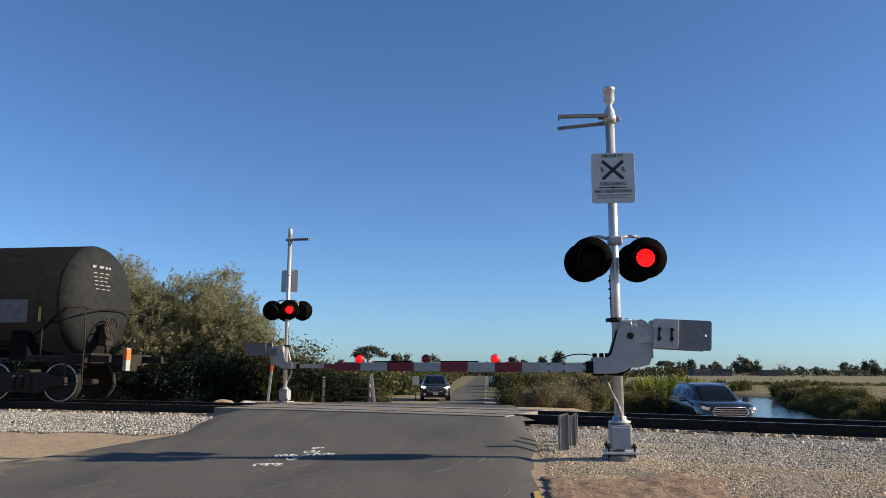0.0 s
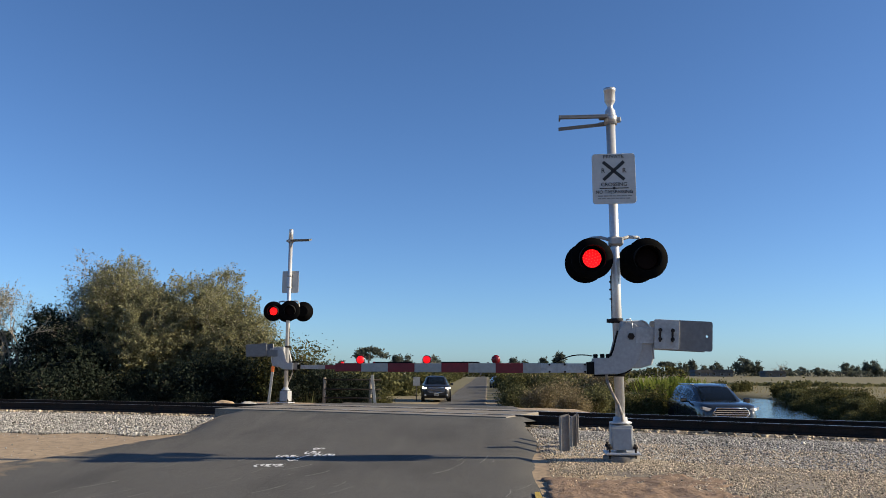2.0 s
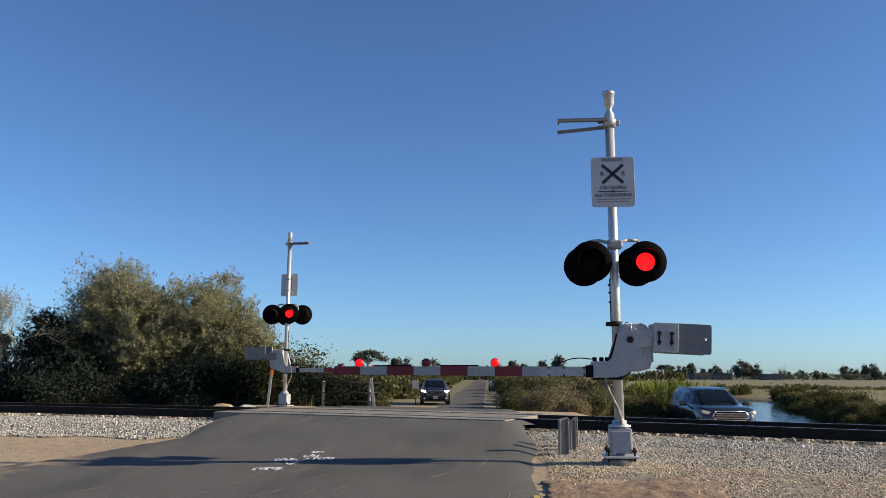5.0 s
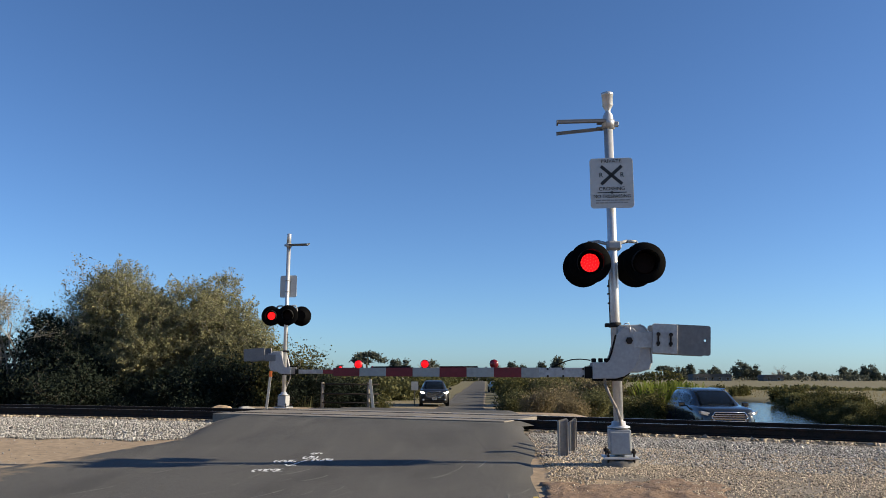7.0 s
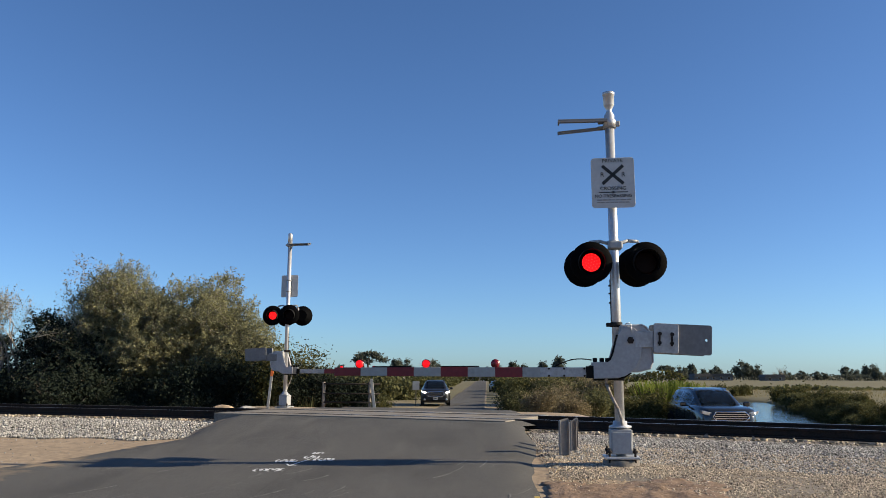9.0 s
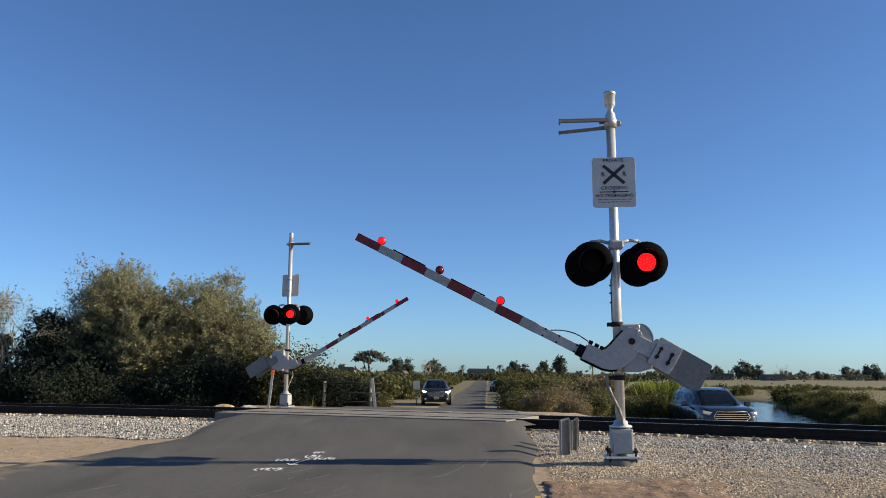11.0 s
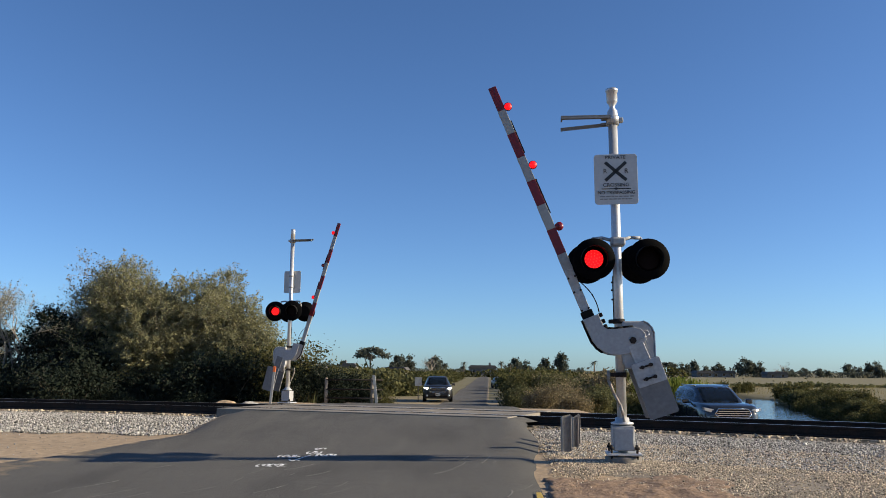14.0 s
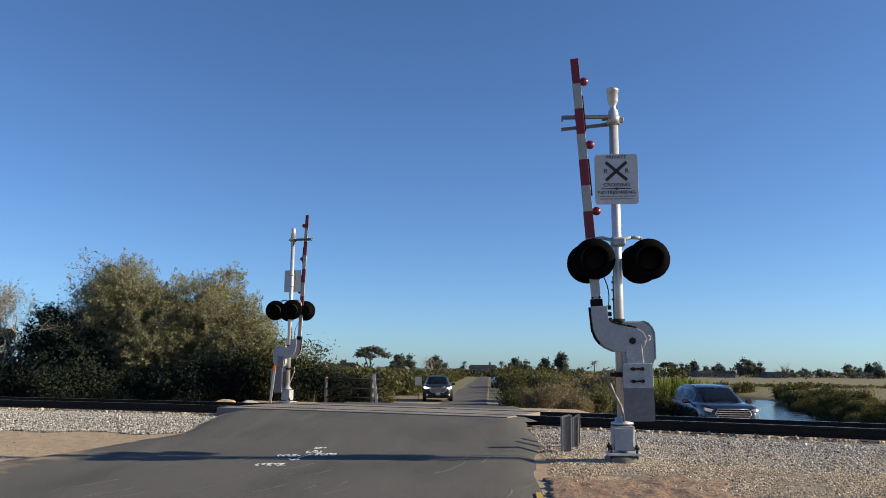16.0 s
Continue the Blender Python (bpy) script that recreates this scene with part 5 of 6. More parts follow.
def palm(m, seed, h):
    ob = thing("palm_tree", m, "palm tree on the horizon", "palm tree", "horizon palms")
    rng = random.Random(seed)
    part("trunk", wood_mesh([(Vector((0, 0, -0.3)), Vector((0.1, 0, h * 0.8)), h * 0.045, h * 0.035)], 8), M_BARK, ob)
    v, f = [], []
    for i in range(34):
        a, up = rng.uniform(0, 6.28), rng.uniform(-0.3, 1.1)
        d = Vector((math.cos(a), math.sin(a), 0))
        side = Vector((-d.y, d.x, 0))
        p, ln = Vector((0.1, 0, h * 0.8)), h * 0.30
        for j in range(5):
            k = j / 4
            q = p + d * ln * k + Vector((0, 0, ln * (up * k - 0.9 * k * k)))
            w = h * 0.022 * (1.1 - k)
            v += [q + side * w, q + Vector((0, 0, w * 0.6)), q - side * w]
            if j:
                b = len(v) - 6
                f += [(b, b + 1, b + 4, b + 3), (b + 1, b + 2, b + 5, b + 4)]
    part("fronds", data(v, f), M_HAZELEAF, ob)
    return ob


def horizon(px, dist=FAR_Y):
    """A spot on the plain that lies px steps across the view at that distance."""
    x = (px - 784) / 1414.4 * dist
    return pose(x, dist, ground_z(x, dist) - 0.1, rz=px * 7.0)


protos = [round_tree(horizon(1310), 201, 8.6, M_HAZELEAF), round_tree(horizon(957), 202, 7.6, M_HAZELEAF, 0.85), round_tree(horizon(988), 203, 9.2, M_HAZELEAF, 0.75)]
for i, (px, top, k) in enumerate(((700, 631, 1), (716, 629, 0), (764, 631, 1), (775, 636, 0), (603, 640, 1), (583, 644, 0), (905, 634, 1), (921, 637, 0), (1022, 649, 0), (1062, 651, 1), (1185, 643, 1), (1203, 640, 0), (1220, 638, 2), (1243, 645, 1), (1263, 638, 0), (1330, 637, 0), (1342, 651, 1), (1380, 647, 0), (1392, 650, 1), (1412, 646, 0), (1440, 648, 1), (1452, 650, 0), (1490, 639, 1), (1505, 643, 0), (1532, 633, 0), (1545, 641, 1), (1562, 650, 0), (815, 648, 1), (893, 646, 0), (935, 648, 1), (970, 646, 0))):
    want = (655 - top) * FAR_Y / 1414.4 + 2.4
    base = (8.6, 7.6, 9.2)[k]
    copy_thing(protos[k], horizon(px, FAR_Y + 8 * (i % 5)) @ Matrix.Diagonal((want / base * 1.05, want / base * 1.05, want / base, 1)))
umbrella_pine(horizon(655), 211, 12.0)
umbrella_pine(horizon(1174), 212, 6.6)
for px, h, s in ((817, 6.4, 1), (883, 6.8, 2), (1046, 7.4, 3), (899, 6.0, 4)):
    palm(horizon(px), 220 + s, h)
plant("bare_tree", horizon(762), "bare thin-branched tree far across the plain", "tree", "horizon trees", 9.5, 231, M_GREYLEAF, M_PALEBARK, 150, 0.2, 0.7, 4, 2, 0.4)
plant("bare_tree", horizon(1376), "bare thin-branched tree far across the plain", "tree", "horizon trees", 6.5, 232, M_GREYLEAF, M_PALEBARK, 120, 0.2, 0.7, 3, 2, 0.4)


def farmhouse(m, w, h, wings, label):
    ob = thing("house", m, label, "house", "far houses")
    bm = box(bmesh.new(), w, 7, h + 1, (0, 0, h / 2 - 0.5))
    wall = part("wall", bm, M_WALL, ob)
    bm = bmesh.new()
    slab(bm, [(-w / 2 - 0.5, h), (w / 2 + 0.5, h), (w / 2 - 0.6, h + 1.1), (-w / 2 + 0.6, h + 1.1)], -4, 4)
    part("roof", bm, M_ROOF, ob)
    n = max(2, int(w / 3))
    for i in range(n):
        x = -w / 2 + w * (i + 0.5) / n
        win = part("window", box(bmesh.new(), 1.1, 0.08, 1.1, (x, -3.53, h * 0.55)), M_SIGN, ob)
        part("pane", box(bmesh.new(), 0.95, 0.05, 0.95, (x, -3.57, h * 0.55)), M_GLASS, win)
    for dx, ww in wings:
        part("chimney", box(bmesh.new(), ww, 1.0, 1.6, (dx, 1, h + 1.4)), M_WALL, ob)
    return ob


for px, w, h, wings in ((850, 11, 3.0, ((3, 0.8),)), (618, 6, 3.4, ((-2, 0.7),)), (700, 9, 2.0, ()), (1268, 9, 1.6, ()), (1235, 7, 1.6, ()), (1360, 8, 1.4, ()), (560, 7, 2.2, ((1, 0.7),))):
    farmhouse(pose(*(horizon(px, 330).translation.xy), -1.25, rz=(px % 7) * 3 - 9), w, h, wings, "low grey farmhouse far across the plain")

# ---- small things about the crossing ----
POST_AT = ((1.67, 11.2, 0.12, 0.54), (1.865, 11.65, 0.07, 0.48), (1.955, 12.0, 0.055, 0.47))
for x, y, w, h in POST_AT:
    z = ground_z(x, y)
    ob = thing("steel_post", pose(x, y, z, rz=7), "short pale grey steel beam post in the gravel", "post", "steel posts by the crossing")
    bm = slab(bmesh.new(), [(-w / 2, -0.1), (w / 2, -0.1), (w / 2, h - 0.02), (-w / 2, h - 0.05)], -0.005, 0.005)
    part("web", bm, M_RUST, ob)
    for s in (-1, 1):
        part("flange", box(bmesh.new(), 0.010, 0.09, h + 0.05, (s * w / 2, 0, h / 2 - 0.075 + 0.015 * s), bevel=0.003), M_RUST, ob)
for (x, y, h, lean, orange) in ((-5.02, 23.4, 1.12, 5, True), (-1.98, 23.8, 0.92, -7, False)):
    ob = thing("marker_post", pose(x, y, road_z(x, y) - 0.05 if not orange else ground_z(x, y), 0, lean, 0), "thin leaning white marker post" + (" with an orange top" if orange else ""), "post", "marker posts")
    part("shaft", box(bmesh.new(), 0.085 if not orange else 0.075, 0.03, h, (0, 0, h / 2 - 0.05), bevel=0.006), M_WHITE, ob)
    if orange:
        part("orange_top", box(bmesh.new(), 0.08, 0.035, 0.16, (0, 0, h - 0.10), bevel=0.006), M_ORANGE, ob)
# steel field gate standing in the shade of the bushes
fx, fy = -3.0, 25.6
gate_ob = thing("field_gate", pose(fx, fy, ground_z(fx, fy), rz=-4), "rusty pipe field gate in the shade of bushes", "gate")
for x in (-0.75, 0.72):
    part("gate_post", rod(bmesh.new(), (x, 0, -0.2), (x, 0, 0.98), 0.05, seg=10), M_WOOD, gate_ob)
for z in (0.35, 0.62, 0.92):
    part("gate_bar", rod(bmesh.new(), (-0.75, -0.03, z), (1.05, -0.03, z), 0.022, seg=8), M_IRON, gate_ob)


def rock(m, seed, label, material, sx, sy, sz):
    bm = bmesh.new()
    bmesh.ops.create_icosphere(bm, subdivisions=3, radius=1)
    for v in bm.verts:
        v.co *= 1 + 0.35 * noise.noise(v.co * 1.3 + Vector((seed, 0, 0))) + 0.08 * noise.noise(v.co * 5 + Vector((0, seed, 0)))
        v.co.z = max(v.co.z, -0.35)
    bmesh.ops.transform(bm, matrix=Matrix.Diagonal((sx, sy, sz, 1)), verts=bm.verts)
    ob = part("rock", bm, material)
    ob.matrix_basis = m
    return tagged(ob, label, "rock", "rocks beside the track")


M_TANROCK = mat("tan_rock", (0.42, 0.30, 0.19), 0.9, grain=(8, 0.15), bump=(14, 0.5))
M_GREYROCK = mat("grey_rock", (0.33, 0.31, 0.29), 0.9, grain=(8, 0.15), bump=(14, 0.5))
for i, (x, y, mt, sx, sz, lab) in enumerate(((-5.85, 21.9, M_TANROCK, 0.34, 0.17, "tan boulder beside the far mast"), (-5.25, 21.9, M_GREYROCK, 0.32, 0.145, "flat grey boulder beside the far mast"), (-6.85, 22.0, M_GREYROCK, 0.22, 0.08, "small grey rock beside the track"), (-8.6, 22.9, M_GREYROCK, 0.27, 0.08, "small grey rock beside the track"), (-6.5, 21.9, M_GREYROCK, 0.13, 0.08, "small grey rock beside the track"), (-7.15, 22.1, M_TANROCK, 0.10, 0.07, "small tan rock beside the track"))):
    rock(pose(x, y, ground_z(x, y) + sz * 0.3, rz=i * 50), i * 3.7, lab, mt, sx, 0.2, sz)
# notice beside the lane
wx, wy = -1.9, 58.5
ob = thing("notice_board", pose(wx, wy, ground_z(wx, wy)), "plain white notice board on a thin post", "sign")
part("post", rod(bmesh.new(), (0, 0.03, -0.2), (0, 0.03, 1.3), 0.03, seg=8), M_WOOD, ob)
part("board", slab(bmesh.new(), [(a, b + 1.42) for a, b in rounded(0.5, 0.62, 0.03)], -0.015, 0.0), M_WHITE, ob)
suv(pose(7.3, 106, ground_z(7.3, 106), rz=6), "dark car parked far along the lane", M_BLACKCAR, 0, 4.6, 1.85, 1.5)
# survey marks sprayed on the asphalt, no longer readable
k = random.Random(4)
marks = thing("sprayed_marks", Matrix(), "illegible white survey marks sprayed on asphalt", "road marking")


def stroke(pts, w, owner=None):
    v, f = [], []
    if not owner:
        pts = [(-1.80 + (x + 1.6) * 0.78, y - 0.45) for x, y in pts]
    for i, (x, y) in enumerate(pts):
        a, b = pts[max(0, i - 1)], pts[min(len(pts) - 1, i + 1)]
        d = Vector((b[0] - a[0], b[1] - a[1])).normalized()
        ww = w * k.uniform(0.7, 1.2)
        for s in (-1, 1):
            px_, py_ = x - d.y * s * ww / 2, y + d.x * s * ww / 2
            v.append((px_, py_, road_z(px_, py_) + 0.006))
        if i:
            n = 2 * i
            f.append((n - 2, n, n + 1, n - 1))
    part("stroke", data(v, f), M_SCUFF if owner else M_PAINT, owner or marks)


def scribble(x, y, n, size):
    for i in range(n):
        cx = x + i * size * 0.75
        pts, t0 = [], k.uniform(0, 6.28)
        for j in range(7):
            a = t0 + j * k.uniform(0.6, 0.9)
            pts.append((cx + size * 0.33 * math.cos(a), y + size * 0.9 * math.sin(a)))
        stroke(pts, 0.034)


scribble(-2.02, 11.15, 4, 0.12)
scribble(-1.60, 11.42, 3, 0.11)
scribble(-1.40, 11.20, 4, 0.11)
scribble(-2.16, 10.42, 5, 0.13)
scribble(-1.52, 11.75, 2, 0.12)
stroke([(-1.74, 10.75), (-1.64, 11.0), (-1.52, 11.25)], 0.035)
stroke([(-1.82, 10.9), (-1.74, 10.74), (-1.62, 10.78)], 0.03)
scuffs = thing("tyre_scuffs", Matrix(), "pale scuffs and scratches worn into asphalt", "road wear")
for i in range(30):
    x, y = k.uniform(-4.2, 0.7), k.uniform(7.6, 10.4)
    a, ln = k.uniform(0.7, 1.25), k.uniform(0.1, 0.6)
    stroke([(x + ln * j / 4 * math.cos(a + 0.05 * j), y + ln * j / 4 * math.sin(a + 0.05 * j)) for j in range(5)], k.uniform(0.006, 0.016), scuffs)
dash = thing("yellow_mark", Matrix(), "worn yellow paint at the edge of the asphalt", "road marking")
me = data([(0.86, 7.6, road_z(0.86, 7.6) + 0.006), (0.93, 7.6, road_z(0.93, 7.6) + 0.006), (0.95, 8.05, road_z(0.95, 8.05) + 0.006), (0.90, 8.05, road_z(0.9, 8.05) + 0.006)], [(0, 1, 2, 3)])
part("dash", me, M_YELLOW, dash)

# rubber panels between and beside the rails
for off, w in ((0.0, 1.22), (-1.12, 0.55), (1.12, 0.55)):
    x = -4.4
    while x < 1.4:
        x1 = x + 2.05
        d = track_dir((x + x1) / 2)
        side = Vector((-d.y, d.x, 0))
        c = Vector(((x + x1) / 2, track_y((x + x1) / 2), 0.12)) + side * off
        ob = part("crossing_panel", box(bmesh.new(), 2.21, w, 0.232, bevel=0.012), M_PANEL, railway)
        ob.matrix_basis = Matrix.Translation(c) @ Matrix.Rotation(math.atan2(d.y, d.x), 4, "Z")
        x = x1


# ---- gravel and grass ----
def bed(x0, x1, s0, s1, keep):
    """A skin of fine gravel over the soil, between two distances from the track."""
    xs = steps(((x0, x1, 0.35),))
    ss = steps(((s0, s1, 0.3),))
    v, f, n = [], [], len(ss)
    for x in xs:
        d = track_dir(x)
        for s in ss:
            px_, py_ = x - d.y * s, track_y(x) + d.x * s
            v.append((px_, py_, ground_z(px_, py_) + (0.012 if keep(px_, py_) else -0.05)))
    for i in range(len(xs) - 1):
        f += [(i * n + j, (i + 1) * n + j, (i + 1) * n + j + 1, i * n + j + 1) for j in range(n - 1)]
    return data(v, f, True)


def right_gravel(x, y):
    e = road_edges(y)[1]
    if x < e + 0.12 + 0.12 * noise.noise((x * 2, y * 2, 7)):
        return False
    return not (y < 8.9 + 0.5 * noise.noise((x * 1.3, y * 1.3, 1)) and x < 2.6 + 0.6 * noise.noise((y * 2, x, 5)))


def left_gravel(x, y):
    return x < road_edges(y)[0] + 0.1 and beside(x, y) > -5.6 + 0.5 * noise.noise((x * 0.9, y * 0.9, 2)) + 0.35 * max(0, x + 7)


gravel = tagged(part("gravel_bed", bed(-1.0, 26, -11.0, -1.2, right_gravel), M_GRAVEL), "loose tan and grey gravel verge beside the track", "gravel", kind="structure")
tagged(part("gravel_bed", bed(-45, -2.0, -6.4, -1.2, left_gravel), M_GRAVEL), "grey ballast shoulder beside the track", "gravel", kind="structure")
tagged(part("gravel_bed", bed(-60, 60, -1.5, 2.6, lambda x, y: True), M_GRAVEL), "dark ballast between the ties", "gravel", kind="structure")


# bare reddish dirt at the edge of the gravel
dx_, dy_ = steps(((0.95, 3.1, 0.045),)), steps(((6.9, 9.1, 0.045),))
v, f, n_ = [], [], len(dy_)
for x in dx_:
    for y in dy_:
        rim = 1 - max(abs(x - 2.0) / 1.05, abs(y - 7.95) / 1.1) + 0.3 * noise.noise((x * 2.2, y * 2.2, 11))
        z = 0.022 * noise.noise((x * 6, y * 6, 1)) + 0.016 * noise.noise((x * 15, y * 15, 2))
        v.append((x, y, ground_z(x, y) + (0.024 + z if rim > 0.12 else -0.04)))
for i in range(len(dx_) - 1):
    f += [(i * n_ + j, (i + 1) * n_ + j, (i + 1) * n_ + j + 1, i * n_ + j + 1) for j in range(n_ - 1)]
tagged(part("dirt_patch", data(v, f, True), M_DIRT), "bare reddish dirt scraped up beside the gravel", "dirt", kind="structure")


def right_stones(x, y):
    """The verge's stones thin out past its edge."""
    j = noise.noise((x * 31, y * 31, 3))
    return x > road_edges(y)[1] + 0.03 and right_gravel(x + 0.7 * noise.noise((x * 27, y * 27, 8)), y + 1.6 * j) and (y > 10.2 or noise.noise((x * 1.1, y * 1.6, 4)) + 0.9 * noise.noise((x * 23, y * 23, 6)) > -0.15 - 0.25 * (y - 9))


def stones(name, n, xr, sr, keep, size, seed, label, material=None):
    r = np.random.RandomState(seed)
    pts = []
    while len(pts) < n:
        x, s = r.uniform(*xr), r.uniform(*sr)
        d = track_dir(x)
        px_, py_ = x - d.y * s, track_y(x) + d.x * s
        if keep(px_, py_):
            pts.append((px_, py_, ground_z(px_, py_) + 0.012))
    p = np.array(pts)
    cube = np.array([(a, b, c) for a in (-1, 1) for b in (-1, 1) for c in (-1, 1)], float)
    sz = size * np.exp(r.normal(0, 0.28, n))
    v = cube[None] * (0.55 + 0.45 * r.rand(n, 8, 1)) * (sz[:, None, None] * (0.6 + 0.8 * r.rand(n, 1, 3)) * 0.5)
    q = r.normal(size=(n, 4))
    q /= np.linalg.norm(q, axis=1)[:, None]
    w, x, y, z = q.T
    R = np.stack([1 - 2 * (y * y + z * z), 2 * (x * y - w * z), 2 * (x * z + w * y), 2 * (x * y + w * z), 1 - 2 * (x * x + z * z), 2 * (y * z - w * x), 2 * (x * z - w * y), 2 * (y * z + w * x), 1 - 2 * (x * x + y * y)], 1).reshape(n, 3, 3)
    v = np.einsum("nij,nkj->nki", R, v) + p[:, None] + np.array((0, 0, 1)) * (sz * 0.22)[:, None, None]
    quads = np.array([(0, 1, 3, 2), (4, 6, 7, 5), (0, 4, 5, 1), (2, 3, 7, 6), (0, 2, 6, 4), (1, 5, 7, 3)], np.int32)
    idx = (quads[None] + 8 * np.arange(n, dtype=np.int32)[:, None, None]).reshape(-1)
    me = bpy.data.meshes.new(name)
    me.vertices.add(8 * n)
    me.vertices.foreach_set("co", v.ravel())
    me.loops.add(24 * n)
    me.loops.foreach_set("vertex_index", idx)
    me.polygons.add(6 * n)
    me.polygons.foreach_set("loop_start", np.arange(0, 24 * n, 4, dtype=np.int32))
    me.update(calc_edges=True)
    return tagged(part(name, me, material or M_STONE), label, "gravel", kind="stuff")


stones("gravel_stones", 78000, (0.5, 10.5), (-9.0, -3.4), right_stones, 0.011, 1, "loose angular gravel of tan and grey stones")
stones("gravel_stones", 36000, (0.5, 12), (-5.0, -1.5), right_stones, 0.0165, 2, "coarse grey ballast stones along the track", M_GREYSTONE)
stones("gravel_stones", 44000, (-19, -2.5), (-5.8, -1.5), left_gravel, 0.022, 3, "coarse pale grey ballast stones along the track", M_GREYSTONE)
stones("gravel_stones", 7000, (-26, 20), (-1.3, 1.9), lambda x, y: not (-5 < x < 1.6), 0.035, 4, "dark ballast stones between the ties")
stones("gravel_stones", 380, (-6, 4), (-9.5, -4.5), lambda x, y: not (road_edges(y)[0] - 0.2 < x < road_edges(y)[1] + 0.1), 0.010, 5, "scattered pebbles on sandy soil", M_GREYSTONE)


def blades(name, pts, h, seed, material, label):
    """Tufts of grass: three thin bent blades at each point."""
    r = np.random.RandomState(seed)
    p = np.repeat(np.array(pts, float), 4, 0)
    n = len(p)
    a = r.uniform(0, 6.28, n)
    d = np.stack([np.cos(a), np.sin(a), np.zeros(n)], 1)
    s = np.stack([-d[:, 1], d[:, 0], np.zeros(n)], 1)
    hh = (h * r.uniform(0.5, 1.3, n))[:, None]
    wv = hh * 0.035 + 0.004
    base = p + d * hh * 0.12
    tip = base + d * hh * r.uniform(0.1, 0.6, n)[:, None] + np.array((0, 0, 1)) * hh
    v = np.stack([base - s * wv, base + s * wv, tip + s * wv * 0.2, tip - s * wv * 0.2], 1).reshape(-1, 3)
    me = bpy.data.meshes.new(name)
    me.vertices.add(4 * n)
    me.vertices.foreach_set("co", v.ravel())
    me.loops.add(4 * n)
    me.loops.foreach_set("vertex_index", np.arange(4 * n, dtype=np.int32))
    me.polygons.add(n)
    me.polygons.foreach_set("loop_start", np.arange(0, 4 * n, 4, dtype=np.int32))
    me.update(calc_edges=True)
    return tagged(part(name, me, material), label, "grass", kind="stuff")


r = np.random.RandomState(12)


def spots(n, xr, yr, keep):
    out = []
    while len(out) < n:
        x, y = r.uniform(*xr), r.uniform(*yr)
        if keep(x, y):
            out.append((x, y, ground_z(x, y) - 0.02))
    return out


off_road = lambda x, y: not (road_edges(y)[0] - 0.5 < x < road_edges(y)[1] + 0.4) and canal_gap(x, y) > 5 and beside(x, y) > 7
blades("dry_grass", spots(9000, (22, 110), (46, 150), off_road), 0.26, 31, M_DRYGRASS, "dry yellow field grass")
blades("dry_grass", spots(2200, (4.8, 14), (46, 58), off_road), 0.2, 32, M_DRYGRASS, "dry tan grass along the lane")
blades("green_grass", spots(2600, (-9, -4.2), (26.5, 60), off_road), 0.6, 33, M_OLIVE, "tall green-yellow grass along the lane")
blades("reeds", spots(420, (8.7, 10.0), (32.4, 34.4), lambda x, y: True), 1.5, 34, M_BRIGHT, "bright green reeds beside the parked car")


def hedgerow(x0, x1, y, h, n, seed, gaps, leaf):
    """A far belt of low scrub, uneven along its top."""
    r2 = np.random.RandomState(seed)
    pts = []
    while len(pts) < n:
        x = r2.uniform(x0, x1)
        top = h * (0.55 + 0.9 * max(0.0, noise.noise((x * 0.08, seed, 0)) + 0.3) + 0.35 * noise.noise((x * 0.35, seed, 3)))
        if gaps and noise.noise((x * 0.03, seed, 9)) < gaps:
            continue
        pts.append((x, y + r2.uniform(-2, 2) + 3 * noise.noise((x * 0.02, 0, seed)), -1.3 + top * r2.uniform(0, 1) ** 0.8))
    me = leaf_cloud(pts, 0.55, seed)
    return tagged(part("hedgerow", me, leaf), "distant belt of low green scrub", "scrub", kind="stuff")


hedgerow(-190, 75, 250, 2.6, 9000, 61, 0, M_GREEN)
hedgerow(-230, 260, 362, 3.2, 14000, 62, 0, M_HAZELEAF)
hedgerow(-60, -3, 150, 1.9, 4500, 63, 0, M_OLIVE)
hedgerow(34, 150, 128, 0.55, 2200, 65, -0.1, M_OLIVE)
hedgerow(14, 48, 170, 1.7, 2500, 64, -0.2, M_GREEN)


# ---- what moves ----
RIGHT_ON = ((-0.3, 0.25), (0.93, 1.45), (2.16, 2.68), (3.37, 3.96), (4.60, 5.18), (5.82, 6.40), (7.05, 7.65), (8.29, 8.89), (9.52, 10.10), (10.77, 11.35), (12.08, 12.60), (13.27, 13.90), (14.47, 15.05))
LAST = 15.36


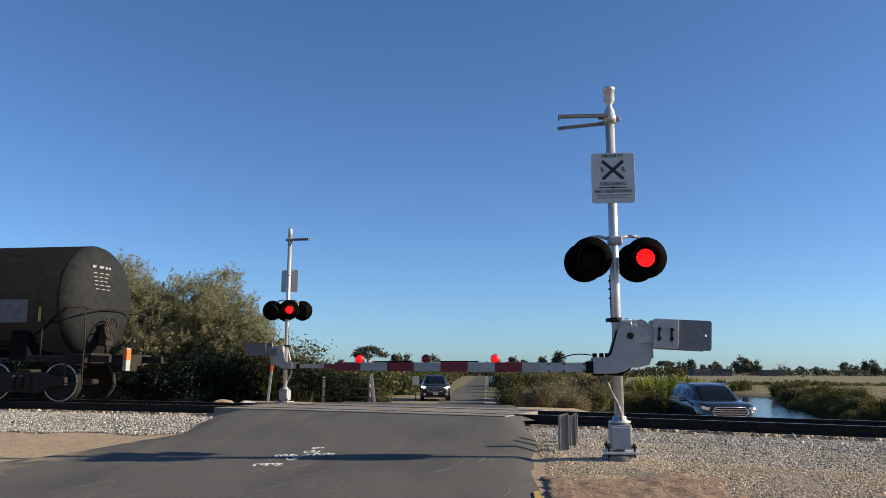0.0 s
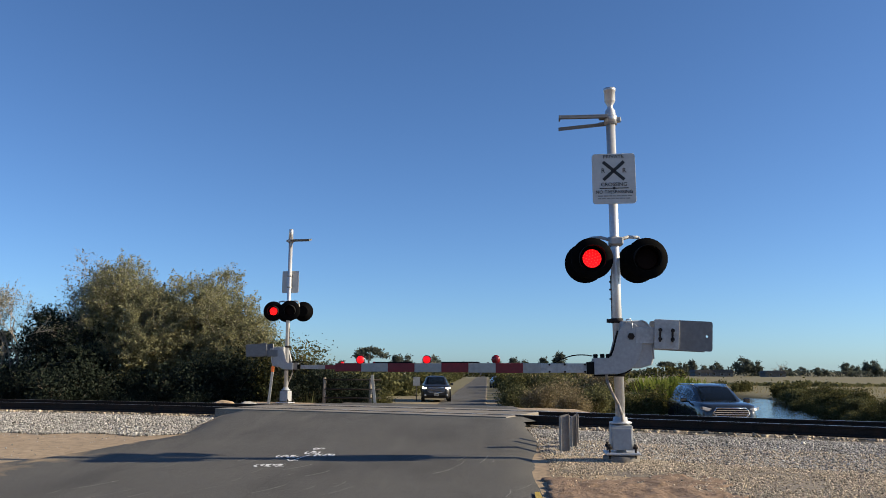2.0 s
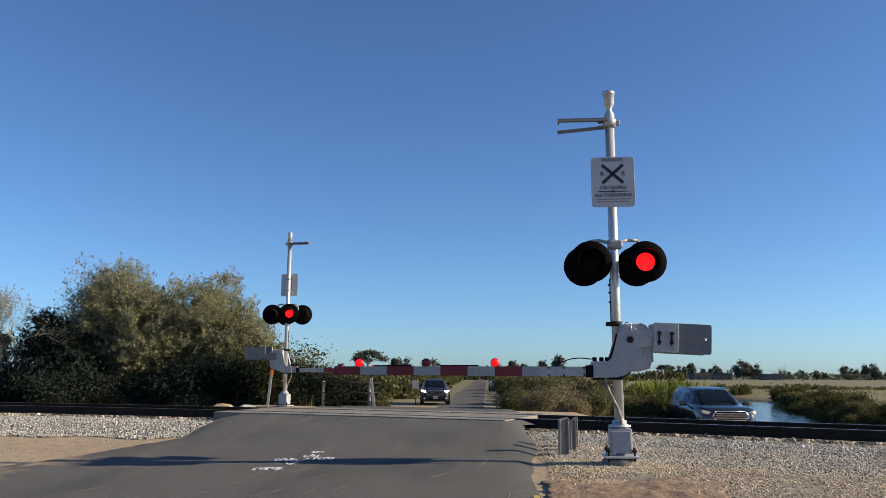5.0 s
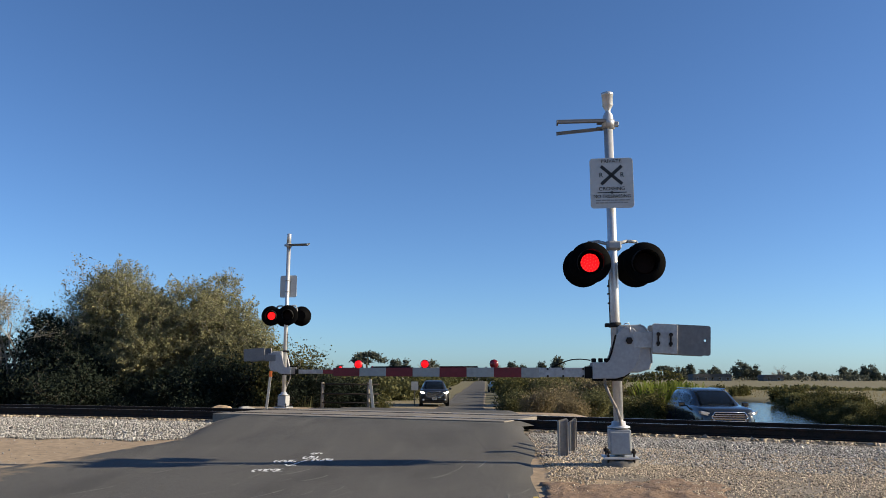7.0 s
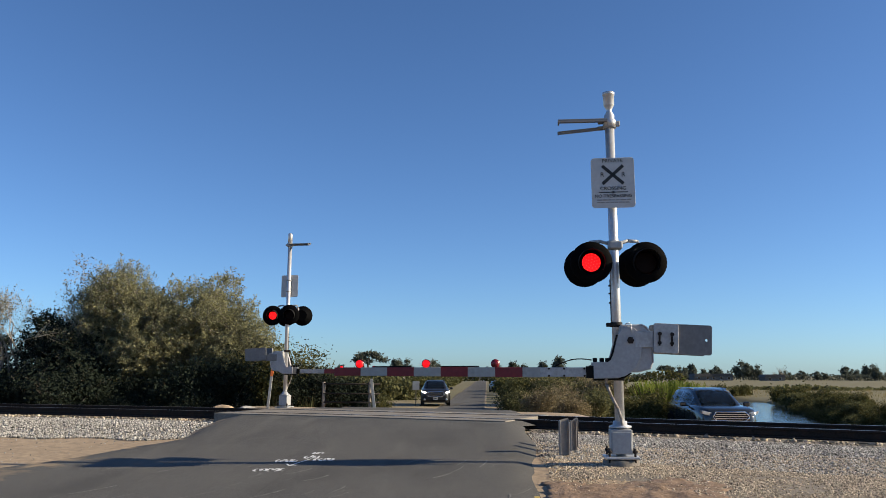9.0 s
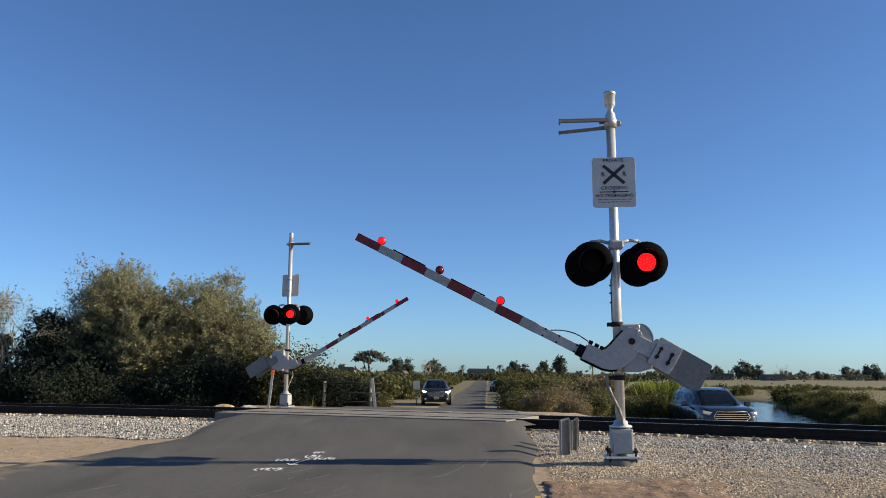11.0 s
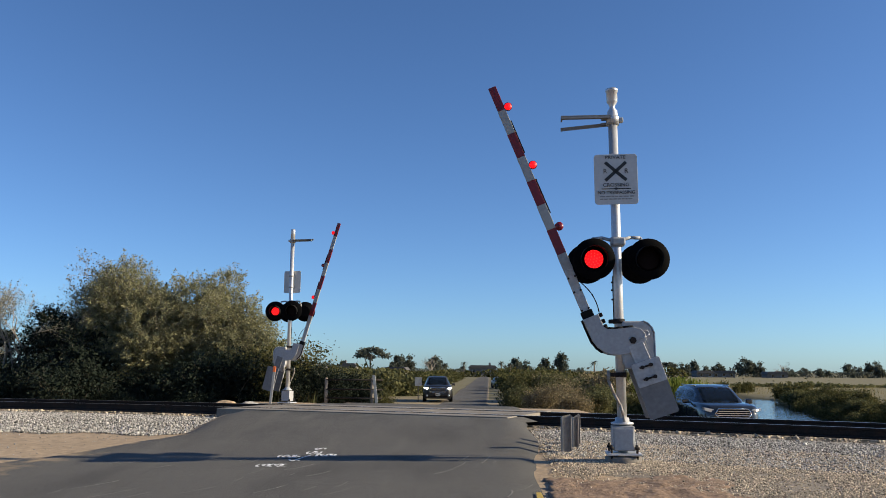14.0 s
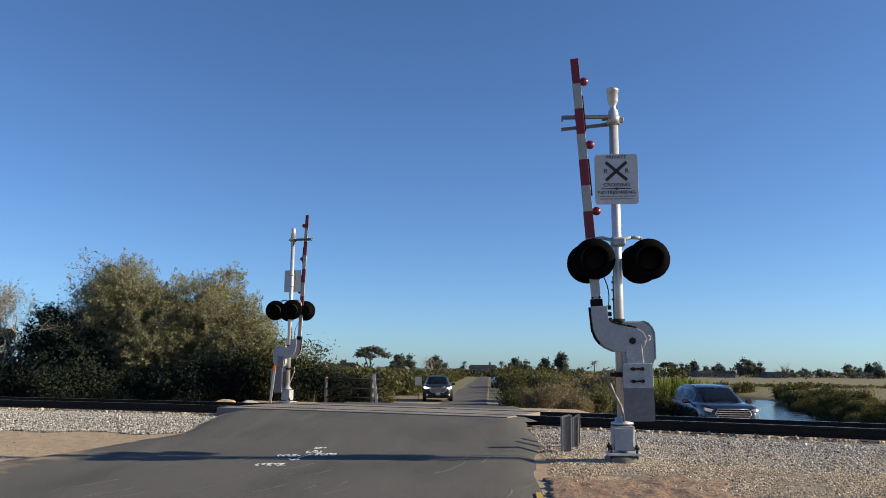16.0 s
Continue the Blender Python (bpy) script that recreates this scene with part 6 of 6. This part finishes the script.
def flashes(lens, first_lit, events, home):
    """The lamp's disc turns its lit or its dark face outwards at each event."""
    a = 0.0 if first_lit else 180.0
    rows = [(0.0, home @ pose(0, 0, 0, 0, 0, a))]
    for t in events:
        f = round(t * FPS)
        for i in range(4):
            rows.append(((f - 2 + i) / FPS, home @ pose(0, 0, 0, 0, 0, a + 60 * i)))
        a += 180
    rows.append((16.0, home @ pose(0, 0, 0, 0, 0, a)))
    walk(lens, rows)


def motions():
    changes = [t for pair in RIGHT_ON for t in pair if t > 0]
    left_changes = changes + [LAST]
    right_changes = changes
    for (sig, gate, lenses, bulbs), sign in ((near_signal, 1), (far_signal, -1)):
        for ob, facing, s in lenses:
            right = (s * sign) > 0
            flashes(ob, right, right_changes if right else left_changes, Matrix.Translation(ob.location))
        for ob, k in zip(bulbs, (0, 1, 2)):
            home = Matrix.Translation(ob.location) @ pose(0, 0, 0, 0, 0, 0 if sign > 0 else 180)
            if k == 0:
                flashes(ob, True, [LAST], home)
            elif (k == 2) == (sign > 0):
                flashes(ob, True, right_changes, home)
            else:
                flashes(ob, False, left_changes, home)
    # gate arms: degrees above the closed position
    near_angles = ((0, 0), (9.2, 0), (9.45, 1.2), (10.0, 10.5), (10.6, 20.8), (11.3, 32.0), (11.5, 34.7), (12, 41.7), (12.5, 48.4), (13, 55.2), (13.5, 61.9), (14, 68.5), (14.5, 75.4), (15, 82.1), (15.4, 85.7), (15.6, 86.0), (16, 86.0))
    far_angles = ((0, 0), (9.2, 0), (9.45, 1.2), (10.0, 10.5), (10.6, 21.5), (11.3, 33.6), (11.5, 36.4), (12, 43.9), (12.5, 51.0), (13, 58.0), (13.5, 65.5), (14, 72.8), (14.5, 80.0), (15, 87.0), (15.2, 87.8), (15.5, 88.0), (16, 88.0))
    for (sig, gate, lenses, bulbs), rows in ((near_signal, near_angles), (far_signal, far_angles)):
        walk(gate, [(t, Matrix.Translation(PIVOT) @ Matrix.Rotation(radians(a), 4, "Y")) for t, a in rows])
    # the train leaves along the track
    rows = []
    for i in range(33):
        t = i * 0.5
        s = TAIL_X - SPEED * t
        x = s - wagon_end * 0.92
        d = track_dir(x)
        rows.append((t, Matrix.Translation((x, track_y(x), 0.245)) @ Matrix.Rotation(math.atan2(d.y, d.x), 4, "Z")))
    walk(wagon, rows)


TAIL_X, SPEED = -8.68, 17.05
motions()
